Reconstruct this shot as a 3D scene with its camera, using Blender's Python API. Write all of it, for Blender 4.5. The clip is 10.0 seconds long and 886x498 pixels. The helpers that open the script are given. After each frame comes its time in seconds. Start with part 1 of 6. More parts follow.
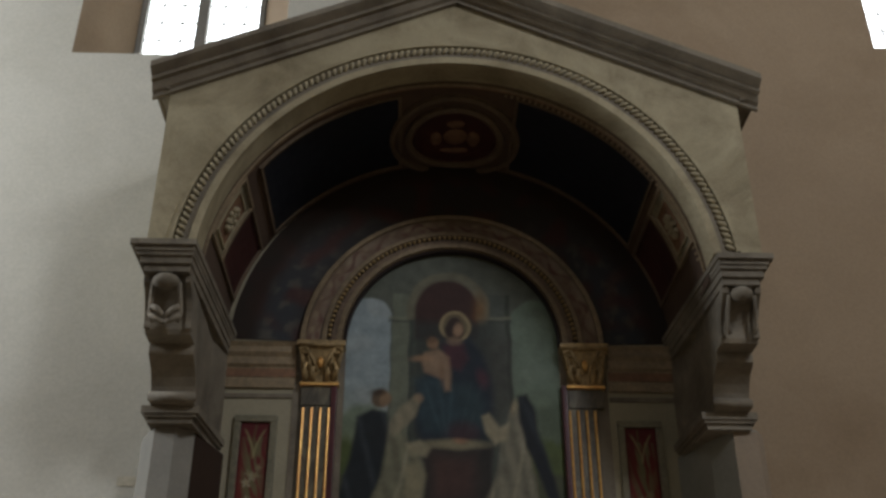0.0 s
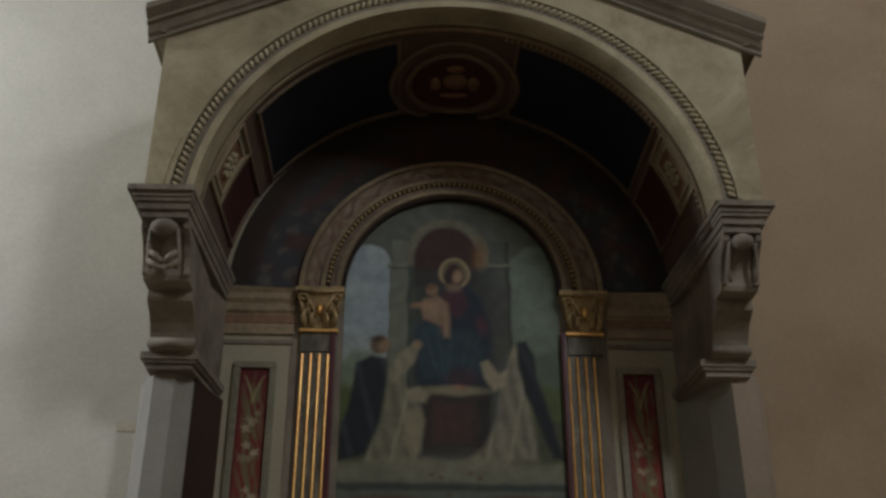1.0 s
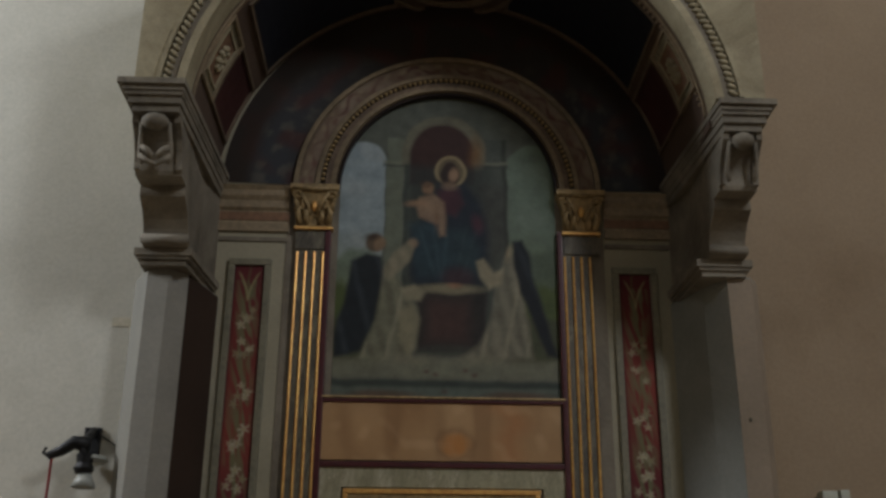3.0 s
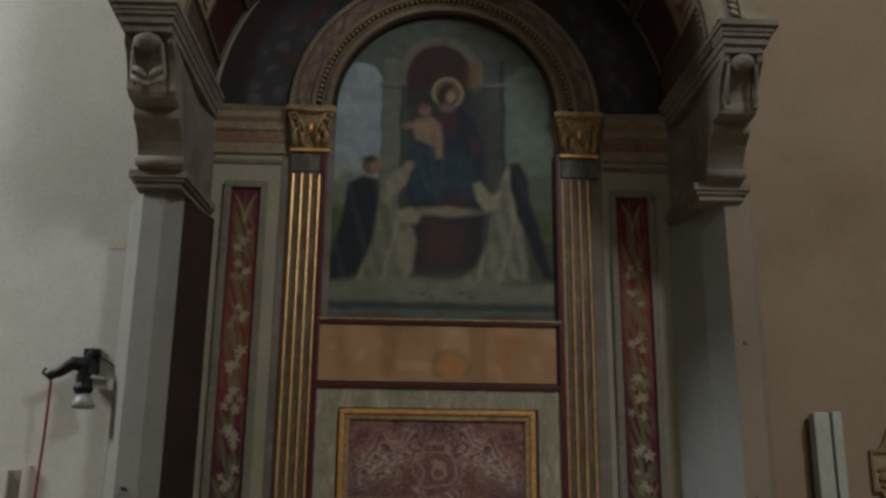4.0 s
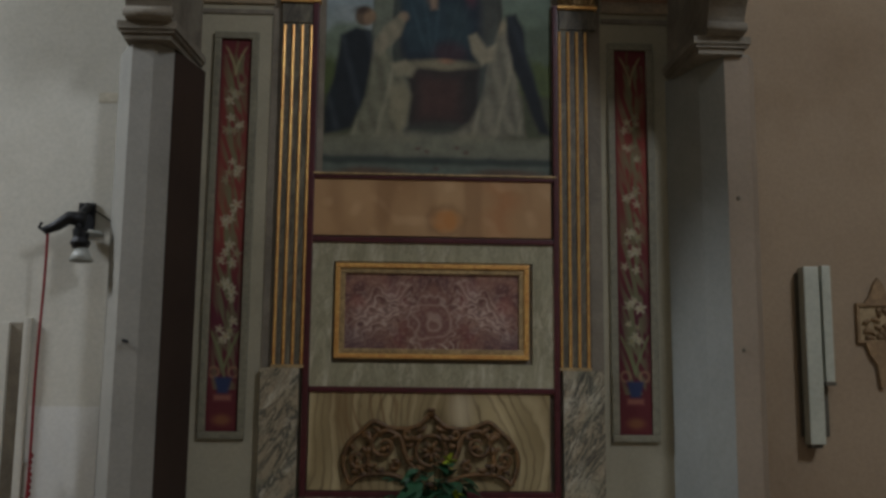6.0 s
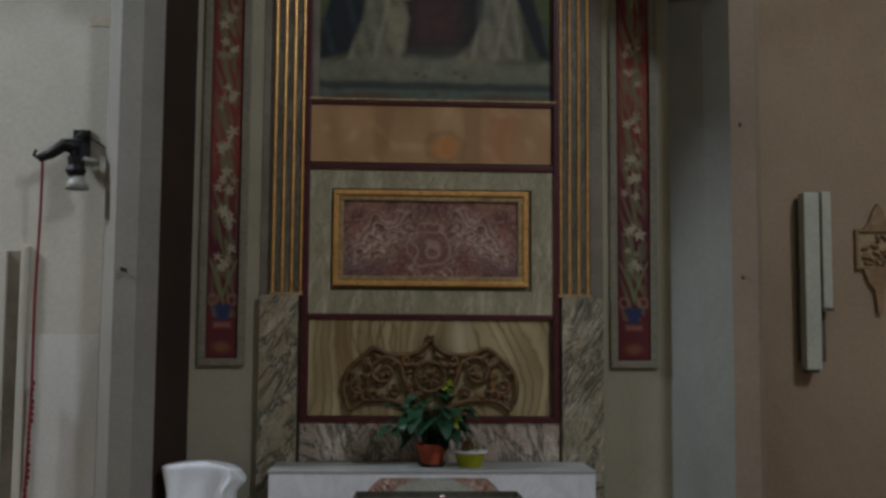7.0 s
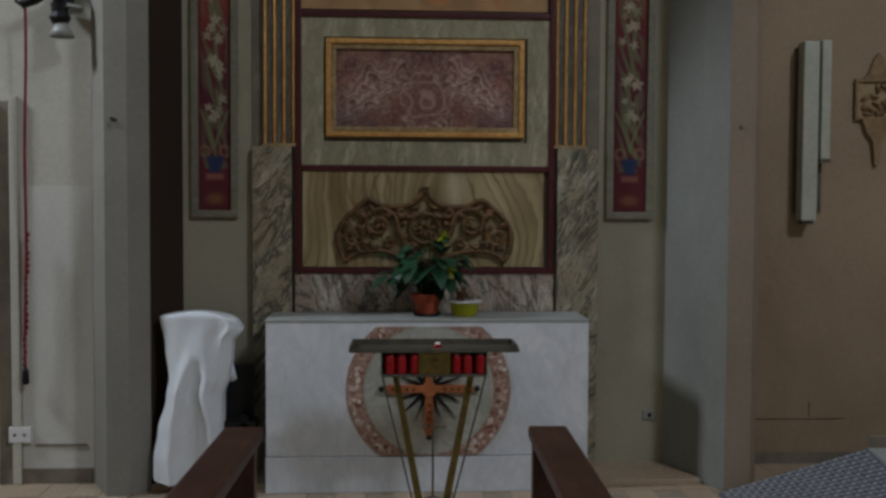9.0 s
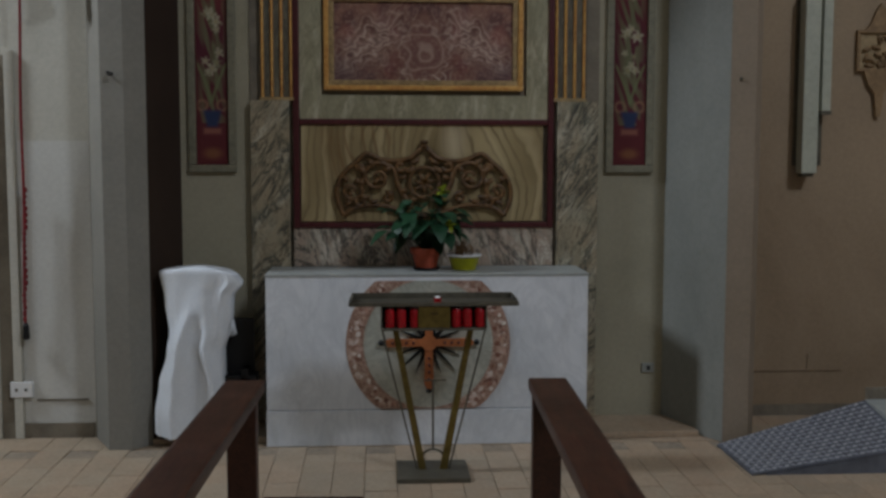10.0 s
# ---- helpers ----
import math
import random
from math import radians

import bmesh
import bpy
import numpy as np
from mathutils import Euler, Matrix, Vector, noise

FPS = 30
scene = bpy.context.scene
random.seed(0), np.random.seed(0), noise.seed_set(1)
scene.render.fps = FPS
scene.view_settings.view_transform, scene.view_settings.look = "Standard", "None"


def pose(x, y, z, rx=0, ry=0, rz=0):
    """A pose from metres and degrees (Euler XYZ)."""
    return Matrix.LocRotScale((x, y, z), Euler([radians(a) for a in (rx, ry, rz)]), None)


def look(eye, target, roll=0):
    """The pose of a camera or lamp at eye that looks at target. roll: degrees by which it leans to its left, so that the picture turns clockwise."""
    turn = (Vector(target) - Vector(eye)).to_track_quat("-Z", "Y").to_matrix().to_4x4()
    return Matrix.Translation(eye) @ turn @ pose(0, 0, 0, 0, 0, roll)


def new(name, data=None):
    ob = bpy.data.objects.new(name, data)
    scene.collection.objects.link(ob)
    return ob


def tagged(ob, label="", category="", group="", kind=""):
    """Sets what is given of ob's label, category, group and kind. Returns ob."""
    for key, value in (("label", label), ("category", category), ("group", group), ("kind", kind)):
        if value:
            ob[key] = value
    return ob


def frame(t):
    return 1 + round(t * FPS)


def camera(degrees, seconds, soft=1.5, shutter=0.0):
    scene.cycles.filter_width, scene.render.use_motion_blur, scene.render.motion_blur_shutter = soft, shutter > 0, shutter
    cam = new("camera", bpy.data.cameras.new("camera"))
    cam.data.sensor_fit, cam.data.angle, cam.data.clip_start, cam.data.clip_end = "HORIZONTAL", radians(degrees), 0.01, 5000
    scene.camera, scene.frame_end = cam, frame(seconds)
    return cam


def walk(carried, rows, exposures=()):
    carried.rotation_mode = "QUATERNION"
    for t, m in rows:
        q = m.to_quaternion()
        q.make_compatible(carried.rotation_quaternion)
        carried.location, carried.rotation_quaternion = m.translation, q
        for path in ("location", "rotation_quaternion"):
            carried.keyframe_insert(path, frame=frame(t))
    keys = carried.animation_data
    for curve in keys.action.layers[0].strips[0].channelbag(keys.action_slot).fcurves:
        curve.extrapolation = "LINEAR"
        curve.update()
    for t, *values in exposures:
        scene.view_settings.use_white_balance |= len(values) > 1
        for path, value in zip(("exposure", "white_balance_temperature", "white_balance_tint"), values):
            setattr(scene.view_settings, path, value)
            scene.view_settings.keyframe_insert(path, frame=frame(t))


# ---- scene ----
cam = camera(45.5, 10.0, soft=2.9)
PATH = [
    (0, (-0.151, -6.716, 1.642), (-0.095, -4.98, 2.634), 0.0),
    (0.5, (-0.129, -6.697, 1.645), (-0.078, -4.938, 2.595), 0.2),
    (1, (-0.158, -6.682, 1.656), (-0.097, -4.899, 2.56), 0.1),
    (1.5, (-0.122, -6.67, 1.657), (-0.068, -4.866, 2.517), 0.3),
    (2, (-0.151, -6.654, 1.671), (-0.086, -4.83, 2.489), 0.3),
    (3.5, (-0.124, -6.608, 1.651), (-0.056, -4.726, 2.325), 0.5),
    (4, (-0.107, -6.61, 1.678), (-0.039, -4.701, 2.271), 0.6),
    (4.5, (-0.105, -6.614, 1.67), (-0.033, -4.686, 2.195), 0.6),
    (5, (-0.109, -6.609, 1.669), (-0.032, -4.665, 2.129), 0.6),
    (5.5, (-0.125, -6.614, 1.681), (-0.039, -4.655, 2.072), 0.6),
    (7, (-0.163, -6.582, 1.75), (-0.059, -4.592, 1.919), 0.4),
    (7.5, (-0.166, -6.565, 1.746), (-0.058, -4.571, 1.847), 0.3),
    (8, (-0.167, -6.555, 1.727), (-0.056, -4.558, 1.763), 0.3),
    (8.5, (-0.167, -6.549, 1.715), (-0.052, -4.553, 1.684), 0.3),
    (9, (-0.177, -6.542, 1.687), (-0.056, -4.547, 1.595), 0.3),
    (9.5, (-0.187, -6.537, 1.681), (-0.062, -4.546, 1.536), 0.2),
    (10, (-0.182, -6.533, 1.675), (-0.058, -4.545, 1.5), 0.1),
]
EXPOSURES = [(0, -0.03, 6400, 14), (4.5, -0.05, 6250, 13.5), (7.2, -0.02, 5950, 13), (10, 0.0, 5880, 12)]
walk(cam, [(t, look(eye, target, roll)) for t, eye, target, roll in PATH], EXPOSURES)

# ---------------------------------------------------------------- light
world = bpy.data.worlds.new("sky")
world.use_nodes = True
scene.world = world
sky = world.node_tree.nodes.new("ShaderNodeTexSky")
sky.sky_type, sky.sun_disc = "NISHITA", False
sky.sun_elevation, sky.sun_rotation = radians(40), radians(-70)
world.node_tree.links.new(sky.outputs["Color"], world.node_tree.nodes["Background"].inputs["Color"])
world.node_tree.nodes["Background"].inputs["Strength"].default_value = 0.12

sun_data = bpy.data.lights.new("sun", "SUN")
sun_data.energy, sun_data.angle, sun_data.color = 0.8, radians(12), (1.0, 0.95, 0.88)
sun = new("sun", sun_data)
sun.matrix_world = look((-20, -6, 17), (0, 0, 0))


def window_light(name, eye, target, width, height, watts, color):
    """An area lamp standing in for daylight from a window out of view."""
    data = bpy.data.lights.new(name, "AREA")
    data.shape, data.size, data.size_y, data.energy, data.color = "RECTANGLE", width, height, watts, color
    lamp = new(name, data)
    lamp.matrix_world = look(eye, target)
    return lamp


DAY = (0.90, 0.96, 1.0)
window_light("aisle_daylight", (-6.9, -1.75, 6.7), (1.7, -0.2, 2.6), 0.8, 1.3, 300, DAY)
# Added front fill from behind the viewer; no window is known there.
window_light("front_fill", (-3.3, -9.35, 10.2), (-0.3, 0, 1.6), 3.4, 2.2, 40, (0.86, 0.94, 1.0))
window_light("far_clerestory_daylight", (6.1, -9.35, 9.9), (-0.9, 0, 3.0), 1.3, 2.4, 420, (0.90, 0.95, 1.0))

# ---------------------------------------------------------------- materials


def srgb(h):
    c = [int(h[i:i + 2], 16) / 255 for i in (0, 2, 4)]
    return tuple(((v + 0.055) / 1.055) ** 2.4 if v > 0.04 else v / 12.92 for v in c)


class Nodes:
    """Short hand for one node material."""

    def __init__(self, name, rough=0.6, metal=0.0, spec=0.4):
        self.mat = bpy.data.materials.new(name)
        self.mat.use_nodes = True
        self.tree = self.mat.node_tree
        self.bsdf = self.tree.nodes["Principled BSDF"]
        self.bsdf.inputs["Roughness"].default_value = rough
        self.bsdf.inputs["Metallic"].default_value = metal
        self.bsdf.inputs["Specular IOR Level"].default_value = spec
        self.coords = self.tree.nodes.new("ShaderNodeTexCoord").outputs["Object"]

    def link(self, a, b):
        self.tree.links.new(a, b)
        return self

    def noise(self, scale, detail=5, rough=0.6, warp=0.0, stretch=None):
        n = self.tree.nodes.new("ShaderNodeTexNoise")
        n.inputs["Scale"].default_value, n.inputs["Detail"].default_value = scale, detail
        n.inputs["Roughness"].default_value, n.inputs["Distortion"].default_value = rough, warp
        self.link(self.stretched(stretch), n.inputs["Vector"])
        return n.outputs["Fac"]

    def stretched(self, stretch):
        if not stretch:
            return self.coords
        m = self.tree.nodes.new("ShaderNodeMapping")
        m.inputs["Scale"].default_value = stretch[:3]
        if len(stretch) > 3:
            m.inputs["Rotation"].default_value = [radians(a) for a in stretch[3:]]
        self.link(self.coords, m.inputs["Vector"])
        return m.outputs["Vector"]

    def wave(self, scale, warp, detail=3, stretch=None, kind="SAW", turn=1.0):
        n = self.tree.nodes.new("ShaderNodeTexWave")
        n.wave_profile = kind
        n.inputs["Scale"].default_value, n.inputs["Distortion"].default_value = scale, warp
        n.inputs["Detail"].default_value, n.inputs["Detail Scale"].default_value = detail, turn
        self.link(self.stretched(stretch), n.inputs["Vector"])
        return n.outputs["Fac"]

    def ramp(self, fac, stops):
        n = self.tree.nodes.new("ShaderNodeValToRGB")
        while len(n.color_ramp.elements) < len(stops):
            n.color_ramp.elements.new(0.5)
        for e, (p, c) in zip(n.color_ramp.elements, stops):
            e.position = p
            e.color = (*(srgb(c) if isinstance(c, str) else (c, c, c)), 1)
        self.link(fac, n.inputs["Fac"])
        return n.outputs["Color"]

    def mix(self, fac, a, b, how="MIX"):
        n = self.tree.nodes.new("ShaderNodeMix")
        n.data_type, n.blend_type = "RGBA", how
        for value, k in ((fac, 0), (a, 6), (b, 7)):
            if isinstance(value, (int, float)):
                n.inputs[k].default_value = value if k == 0 else (value, value, value, 1)
            elif isinstance(value, str):
                n.inputs[k].default_value = (*srgb(value), 1)
            else:
                self.link(value, n.inputs[k])
        return n.outputs[2]

    def base(self, color):
        if isinstance(color, str):
            self.bsdf.inputs["Base Color"].default_value = (*srgb(color), 1)
        else:
            self.link(color, self.bsdf.inputs["Base Color"])
        return self

    def rough(self, fac, low, high):
        n = self.tree.nodes.new("ShaderNodeMapRange")
        n.inputs["To Min"].default_value, n.inputs["To Max"].default_value = low, high
        self.link(fac, n.inputs["Value"])
        self.link(n.outputs["Result"], self.bsdf.inputs["Roughness"])
        return self

    def bump(self, fac, depth, strength=0.5):
        n = self.tree.nodes.new("ShaderNodeBump")
        n.inputs["Distance"].default_value, n.inputs["Strength"].default_value = depth, strength
        self.link(fac, n.inputs["Height"])
        self.link(n.outputs["Normal"], self.bsdf.inputs["Normal"])
        return self

    def per_object(self):
        return self.tree.nodes.new("ShaderNodeObjectInfo").outputs["Random"]

    def place(self):
        self.coords = self.tree.nodes.new("ShaderNodeNewGeometry").outputs["Position"]
        return self

    def paint(self):
        n = self.tree.nodes.new("ShaderNodeVertexColor")
        n.layer_name = "pigment"
        return n.outputs["Color"]


def plaster(name, a, b, stain, stain_amount=0.35, depth=0.004):
    n = Nodes(name, 0.85, spec=0.2)
    c = n.ramp(n.noise(1.1, 6), [(0.3, a), (0.7, b)])
    blot = n.ramp(n.noise(0.7, 8, 0.65, 0.8), [(0.5, 0.0), (0.75, stain_amount)])
    c = n.mix(blot, c, stain)
    return n.base(n.mix(0.12, c, n.ramp(n.noise(40, 4), [(0.3, 0.25), (0.7, 0.8)]), "OVERLAY")).bump(n.noise(18, 6), depth, 0.35).mat


def stone(name, a, b, dirt):
    n = Nodes(name, 0.8, spec=0.25)
    c = n.ramp(n.noise(3.0, 8, 0.65), [(0.25, a), (0.75, b)])
    c = n.mix(n.ramp(n.noise(1.6, 8, 0.72, 0.8), [(0.42, 0.0), (0.68, 0.8)]), c, dirt)
    c = n.mix(0.2, c, n.ramp(n.noise(70, 3), [(0.3, 0.3), (0.7, 0.75)]), "OVERLAY")
    return n.base(c).bump(n.noise(35, 6, 0.7), 0.005, 0.4).mat


def marble(name, ground, ground_b, vein, vein_b, scale, stretch=None, rough=0.3, fine=1.0):
    n = Nodes(name, rough, spec=0.5)
    c = n.ramp(n.noise(scale, 8, 0.6, 1.2, stretch), [(0.3, ground), (0.7, ground_b)])
    streak = n.ramp(n.noise(scale * 1.6, 10, 0.7, 2.2, stretch), [(0.42, 0.0), (0.5, fine), (0.56, 0.0)])
    c = n.mix(streak, c, vein)
    blot = n.ramp(n.noise(scale * 0.7, 6, 0.7, 2.5, stretch), [(0.52, 0.0), (0.68, 0.75)])
    c = n.mix(blot, c, vein_b)
    return n.base(c).rough(n.noise(12, 4), rough - 0.08, rough + 0.15).mat


def slant_marble(name, ground, patch, pale, vein, lean, scale, rough=0.34, vein_amount=0.85):
    """Marble with clouds, pale streaks and thin dark veins that run along one slanting line."""
    n = Nodes(name, rough, spec=0.5)

    def along(length, width, turn):
        m = n.tree.nodes.new("ShaderNodeMapping")
        m.vector_type = "TEXTURE"
        m.inputs["Scale"].default_value, m.inputs["Rotation"].default_value = (width, 1, length), (0, radians(turn), 0)
        n.link(n.coords, m.inputs["Vector"])
        return m.outputs["Vector"]

    def grain(vector, size, detail, rough_, warp):
        t = n.tree.nodes.new("ShaderNodeTexNoise")
        t.inputs["Scale"].default_value, t.inputs["Detail"].default_value = size, detail
        t.inputs["Roughness"].default_value, t.inputs["Distortion"].default_value = rough_, warp
        n.link(vector, t.inputs["Vector"])
        return t.outputs["Fac"]
    broad, steep = along(1.5, 0.8, lean), along(2.4, 0.7, lean * 1.35)
    c = n.ramp(grain(broad, scale, 7, 0.65, 0.8), [(0.32, ground), (0.52, patch), (0.70, ground)])
    c = n.mix(n.ramp(grain(steep, scale * 1.7, 8, 0.7, 0.7), [(0.50, 0.0), (0.64, 0.8)]), c, pale)
    c = n.mix(n.ramp(grain(steep, scale * 1.3, 10, 0.72, 0.9), [(0.455, 0.0), (0.49, vein_amount), (0.525, 0.0)]), c, vein)
    c = n.mix(n.ramp(grain(broad, scale * 3.1, 9, 0.75, 1.2), [(0.46, 0.0), (0.49, vein_amount * 0.6), (0.52, 0.0)]), c, vein)
    return n.base(c).rough(n.noise(12, 4), rough - 0.08, rough + 0.15).mat


def plain(name, color, rough=0.6, metal=0.0, grain=30, vary=0.18, depth=0.001):
    n = Nodes(name, rough, metal)
    c = n.mix(vary, color, n.ramp(n.noise(grain, 5), [(0.3, 0.1), (0.7, 0.9)]), "OVERLAY")
    c = n.mix(vary, c, n.ramp(n.noise(grain / 9, 4), [(0.3, 0.15), (0.7, 0.85)]), "OVERLAY")
    return n.base(c).bump(n.noise(grain * 2, 4), depth, 0.4).rough(n.noise(grain / 2, 4), max(rough - 0.12, 0.05), min(rough + 0.15, 1)).mat


def wood(name, a, b, rough=0.4, stretch=(14, 1.5, 14)):
    n = Nodes(name, rough, spec=0.45)
    c = n.ramp(n.noise(3, 8, 0.6, 1.5, stretch), [(0.3, a), (0.7, b)])
    return n.base(n.mix(0.3, c, n.ramp(n.noise(5, 5), [(0.3, 0.2), (0.7, 0.8)]), "OVERLAY")).bump(n.noise(6, 6, 0.6, 1.0, stretch), 0.002, 0.4).rough(n.noise(4, 4), rough - 0.1, rough + 0.2).mat


def pigment(name, rough=0.65, spec=0.3):
    n = Nodes(name, rough, spec=spec)
    c = n.mix(0.06, n.paint(), n.ramp(n.noise(30, 6), [(0.3, 0.25), (0.7, 0.75)]), "OVERLAY")
    c = n.mix(0.15, c, n.ramp(n.noise(2.5, 6), [(0.3, 0.3), (0.7, 0.7)]), "OVERLAY")
    return n.base(c).bump(n.noise(60, 4), 0.001, 0.3).mat


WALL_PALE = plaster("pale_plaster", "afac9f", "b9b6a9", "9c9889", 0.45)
# Warm beige paint, darkened further to stand in for shade on that wall.
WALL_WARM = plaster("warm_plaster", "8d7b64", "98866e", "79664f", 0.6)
WALL_NAVE = plaster("nave_plaster", "a89c8a", "b4a894", "8c8070", 0.4)
WALL_NICHE = plaster("niche_plaster", "8d8773", "9b957f", "716d58", 0.5)
JAMB = plaster("pier_plaster", "78766e", "868379", "605e55", 0.5)
JAMB_PALE = plaster("pale_grey_pier_plaster", "80817a", "8f9088", "6a6b63", 0.5)
JAMB_WARM = plaster("warm_pier_plaster", "827564", "908270", "6c604f", 0.5)
DADO = plaster("gloss_white_dado", "b9b8b0", "c2c1b9", "aaa9a0", 0.35, 0.001)
JAMB_SHADE = plaster("shade_brown_plaster", "30251d", "3a2d24", "241b16", 0.5)
STONE = stone("grey_stone", "948b70", "a89e82", "6b6049")
STONE_DARK = stone("dark_stone", "746c5e", "837b6b", "544d42")
# Console stone: dirt stains, plus a darker tone imitating shade on the inner faces.
STONE_CONSOLE = stone("stained_console_stone", "716a5c", "8e8676", "453f35")
# Vault plaster and rims: shade under the canopy is put into these darker tones.
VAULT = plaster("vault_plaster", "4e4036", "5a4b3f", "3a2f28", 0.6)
VAULT_RIM = plain("shade_dark_moulding", "5e503f", 0.65, vary=0.3)
MOULD = plain("weathered_moulding", "807159", 0.6, vary=0.3)
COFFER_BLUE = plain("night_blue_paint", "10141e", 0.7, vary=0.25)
RED_PAINT = plain("deep_red_paint", "3a1c18", 0.65, vary=0.3)
OCHRE = plain("ochre_paint", "735640", 0.7, vary=0.3)
PANEL_FRAME = plain("olive_frame_paint", "6f6b58", 0.6, vary=0.25)
COFFER_PALE = plain("faded_green_grey_paint", "7c7660", 0.75, vary=0.3)
FADED = plain("faded_plaque_paint", "93805f", 0.75, vary=0.3)
GILT = plain("worn_gilding", "cf9f5c", 0.34, 0.6, 40, 0.35)
GILT_DULL = plain("dull_gilding", "957f58", 0.48, 0.3, 30, 0.45)
PILASTER = slant_marble("brown_pilaster_paint", "4a4436", "5c5644", "7a745e", "2c261e", 8, 6.0, 0.5)
BORDO = plain("oxblood_moulding", "43171a", 0.4, vary=0.25)
ARCH_BROWN = plain("brown_arch_paint", "6a5a4a", 0.6, vary=0.4)
ARCH_DARK = plain("dark_brown_groove", "241a16", 0.6, vary=0.3)
M_ORANGE = marble("amber_alabaster", "a8845a", "987650", "865c38", "ae7642", 2.1, (1.1, 1, 0.6, 0, 15, 0), 0.32, 0.35)
M_GREEN = slant_marble("green_grey_marble", "a29c80", "8e8a70", "b8b098", "6a664e", 4, 5.0, 0.3, 0.6)
M_RED = plain("red_marble_edge", "6a3c36", 0.35, vary=0.2)
M_BASE = slant_marble("veined_base_marble", "837f6a", "94876e", "bdb7a2", "2c2d27", 24, 3.0, 0.34, 1.0)
M_PLINTH = slant_marble("veined_plinth_marble", "9d9684", "a08c7a", "d2cbba", "2e2d2a", -12, 3.6, 0.34, 1.0)
n = Nodes("white_marble", 0.3, spec=0.5)
snow = n.ramp(n.noise(1.6, 8, 0.62, 1.5, (1, 1, 1, 20, 30, 0)), [(0.3, "c0c5c9"), (0.7, "d9dcdf")])
snow = n.mix(n.ramp(n.noise(2.6, 9, 0.68, 2.4, (1.4, 1, 0.8, 0, 35, 0)), [(0.44, 0.0), (0.5, 0.22), (0.58, 0.0)]), snow, "9aa0a8")
snow = n.mix(n.ramp(n.noise(2.2, 7, 0.7, 0.6, (3.0, 1, 0.6)), [(0.55, 0.0), (0.75, 0.35)]), snow, "989a96")
M_WHITE = n.base(snow).rough(n.noise(10, 4), 0.22, 0.5).bump(n.noise(30, 4), 0.001, 0.2).mat
M_TOP = marble("dusty_grey_marble", "90938f", "a0a39e", "80837e", "8a8d88", 2.0, None, 0.4, 0.4)
M_RING = marble("pink_broken_marble", "9c7c6a", "b09684", "6c4a3c", "c4b4a6", 13.0, None, 0.4)
M_DISC = marble("grey_green_marble", "a3a498", "b2b2a6", "868a80", "97988c", 3.0, None, 0.3, 0.6)
WOOD_DARK = wood("dark_varnished_wood", "22110b", "48291c", 0.34)
WOOD_CARVED = wood("carved_brown_wood", "3a2815", "74532a", 0.45, (5, 5, 5))
WOOD_PLAQUE = wood("faded_plaque_wood", "6e5638", "8e7450", 0.6, (5, 5, 5))
WOOD_CROSS = wood("orange_brown_wood", "8a4e26", "a8663a", 0.5, (6, 6, 6))
BRASS = plain("tarnished_brass", "6e6032", 0.42, 0.7, 25, 0.35)
IRON = plain("grey_painted_iron", "5a564a", 0.5, 0.4, 25, 0.3)
BLACK = plain("black_iron", "141414", 0.5, 0.3)
WAX_RED = plain("red_candle_glass", "9c141c", 0.22, vary=0.15)
WHITE_PLASTIC = plain("white_plastic", "d5d5d2", 0.4, vary=0.05)
LAMP_WHITE = plain("white_enamel", "a6a898", 0.45, vary=0.12)
SHADE = plain("frosted_lamp_glass", "8c8e86", 0.4, vary=0.1)
CLOTH = plain("white_linen", "cfd3d6", 0.9, vary=0.1, grain=60)
ROPE = plain("red_cord", "6e1c20", 0.85, vary=0.3, grain=120)
TERRACOTTA = plain("terracotta", "a04a30", 0.75, vary=0.25)
LIME = plain("lime_plastic", "b3b414", 0.35, vary=0.1)
SOIL = plain("potting_soil", "33261c", 0.95, vary=0.4)
LEAF = plain("leaf_green", "1f3f28", 0.42, vary=0.3, grain=14)
LEAF_PALE = plain("yellow_green_leaf", "8c9a20", 0.45, vary=0.25)
LEAD = plain("window_lead", "8a8880", 0.7)
PAPER = plain("yellowed_paper", "b2ab97", 0.8)
CEILING = plaster("ceiling_plaster", "b4ab9b", "c0b8a8", "9a9080", 0.4)
FRESCO = pigment("fresco_pigment", 0.75, 0.2)
OIL = pigment("oil_pigment", 0.6, 0.25)
POLISHED = pigment("polished_stone", 0.3, 0.5)

n = Nodes("onyx_marble", 0.3, spec=0.5)
rings = n.wave(1.1, 16.0, 1.5, (2.2, 1.0, 1.1, 0, 18, 0), "SIN", 0.55)
onyx = n.ramp(rings, [(0.05, "7e6844"), (0.35, "aa966a"), (0.55, "907a50"), (0.75, "b8a478"), (0.95, "988458")])
ONYX = n.base(n.mix(n.ramp(n.noise(2.2, 7, 0.6, 2.5, (2, 1, 0.8)), [(0.45, 0.0), (0.62, 0.7)]), onyx, "66542f")).mat

n = Nodes("terracotta_floor", 0.55, spec=0.35).place()
tone = n.ramp(n.per_object(), [(0.0, "948672"), (0.5, "a0917b"), (1.0, "a39079")])
tone = n.mix(n.ramp(n.noise(1.7, 7, 0.65, 0.8), [(0.4, 0.0), (0.7, 0.6)]), tone, "a4886e")
tone = n.mix(n.ramp(n.noise(4.5, 7, 0.7, 1.0), [(0.48, 0.0), (0.72, 0.6)]), tone, "8d7f6a")
TILE = n.base(n.mix(0.25, tone, n.ramp(n.noise(45, 5), [(0.3, 0.2), (0.7, 0.8)]), "OVERLAY")).bump(n.noise(25, 5), 0.002, 0.4).rough(n.noise(6, 4), 0.38, 0.7).mat
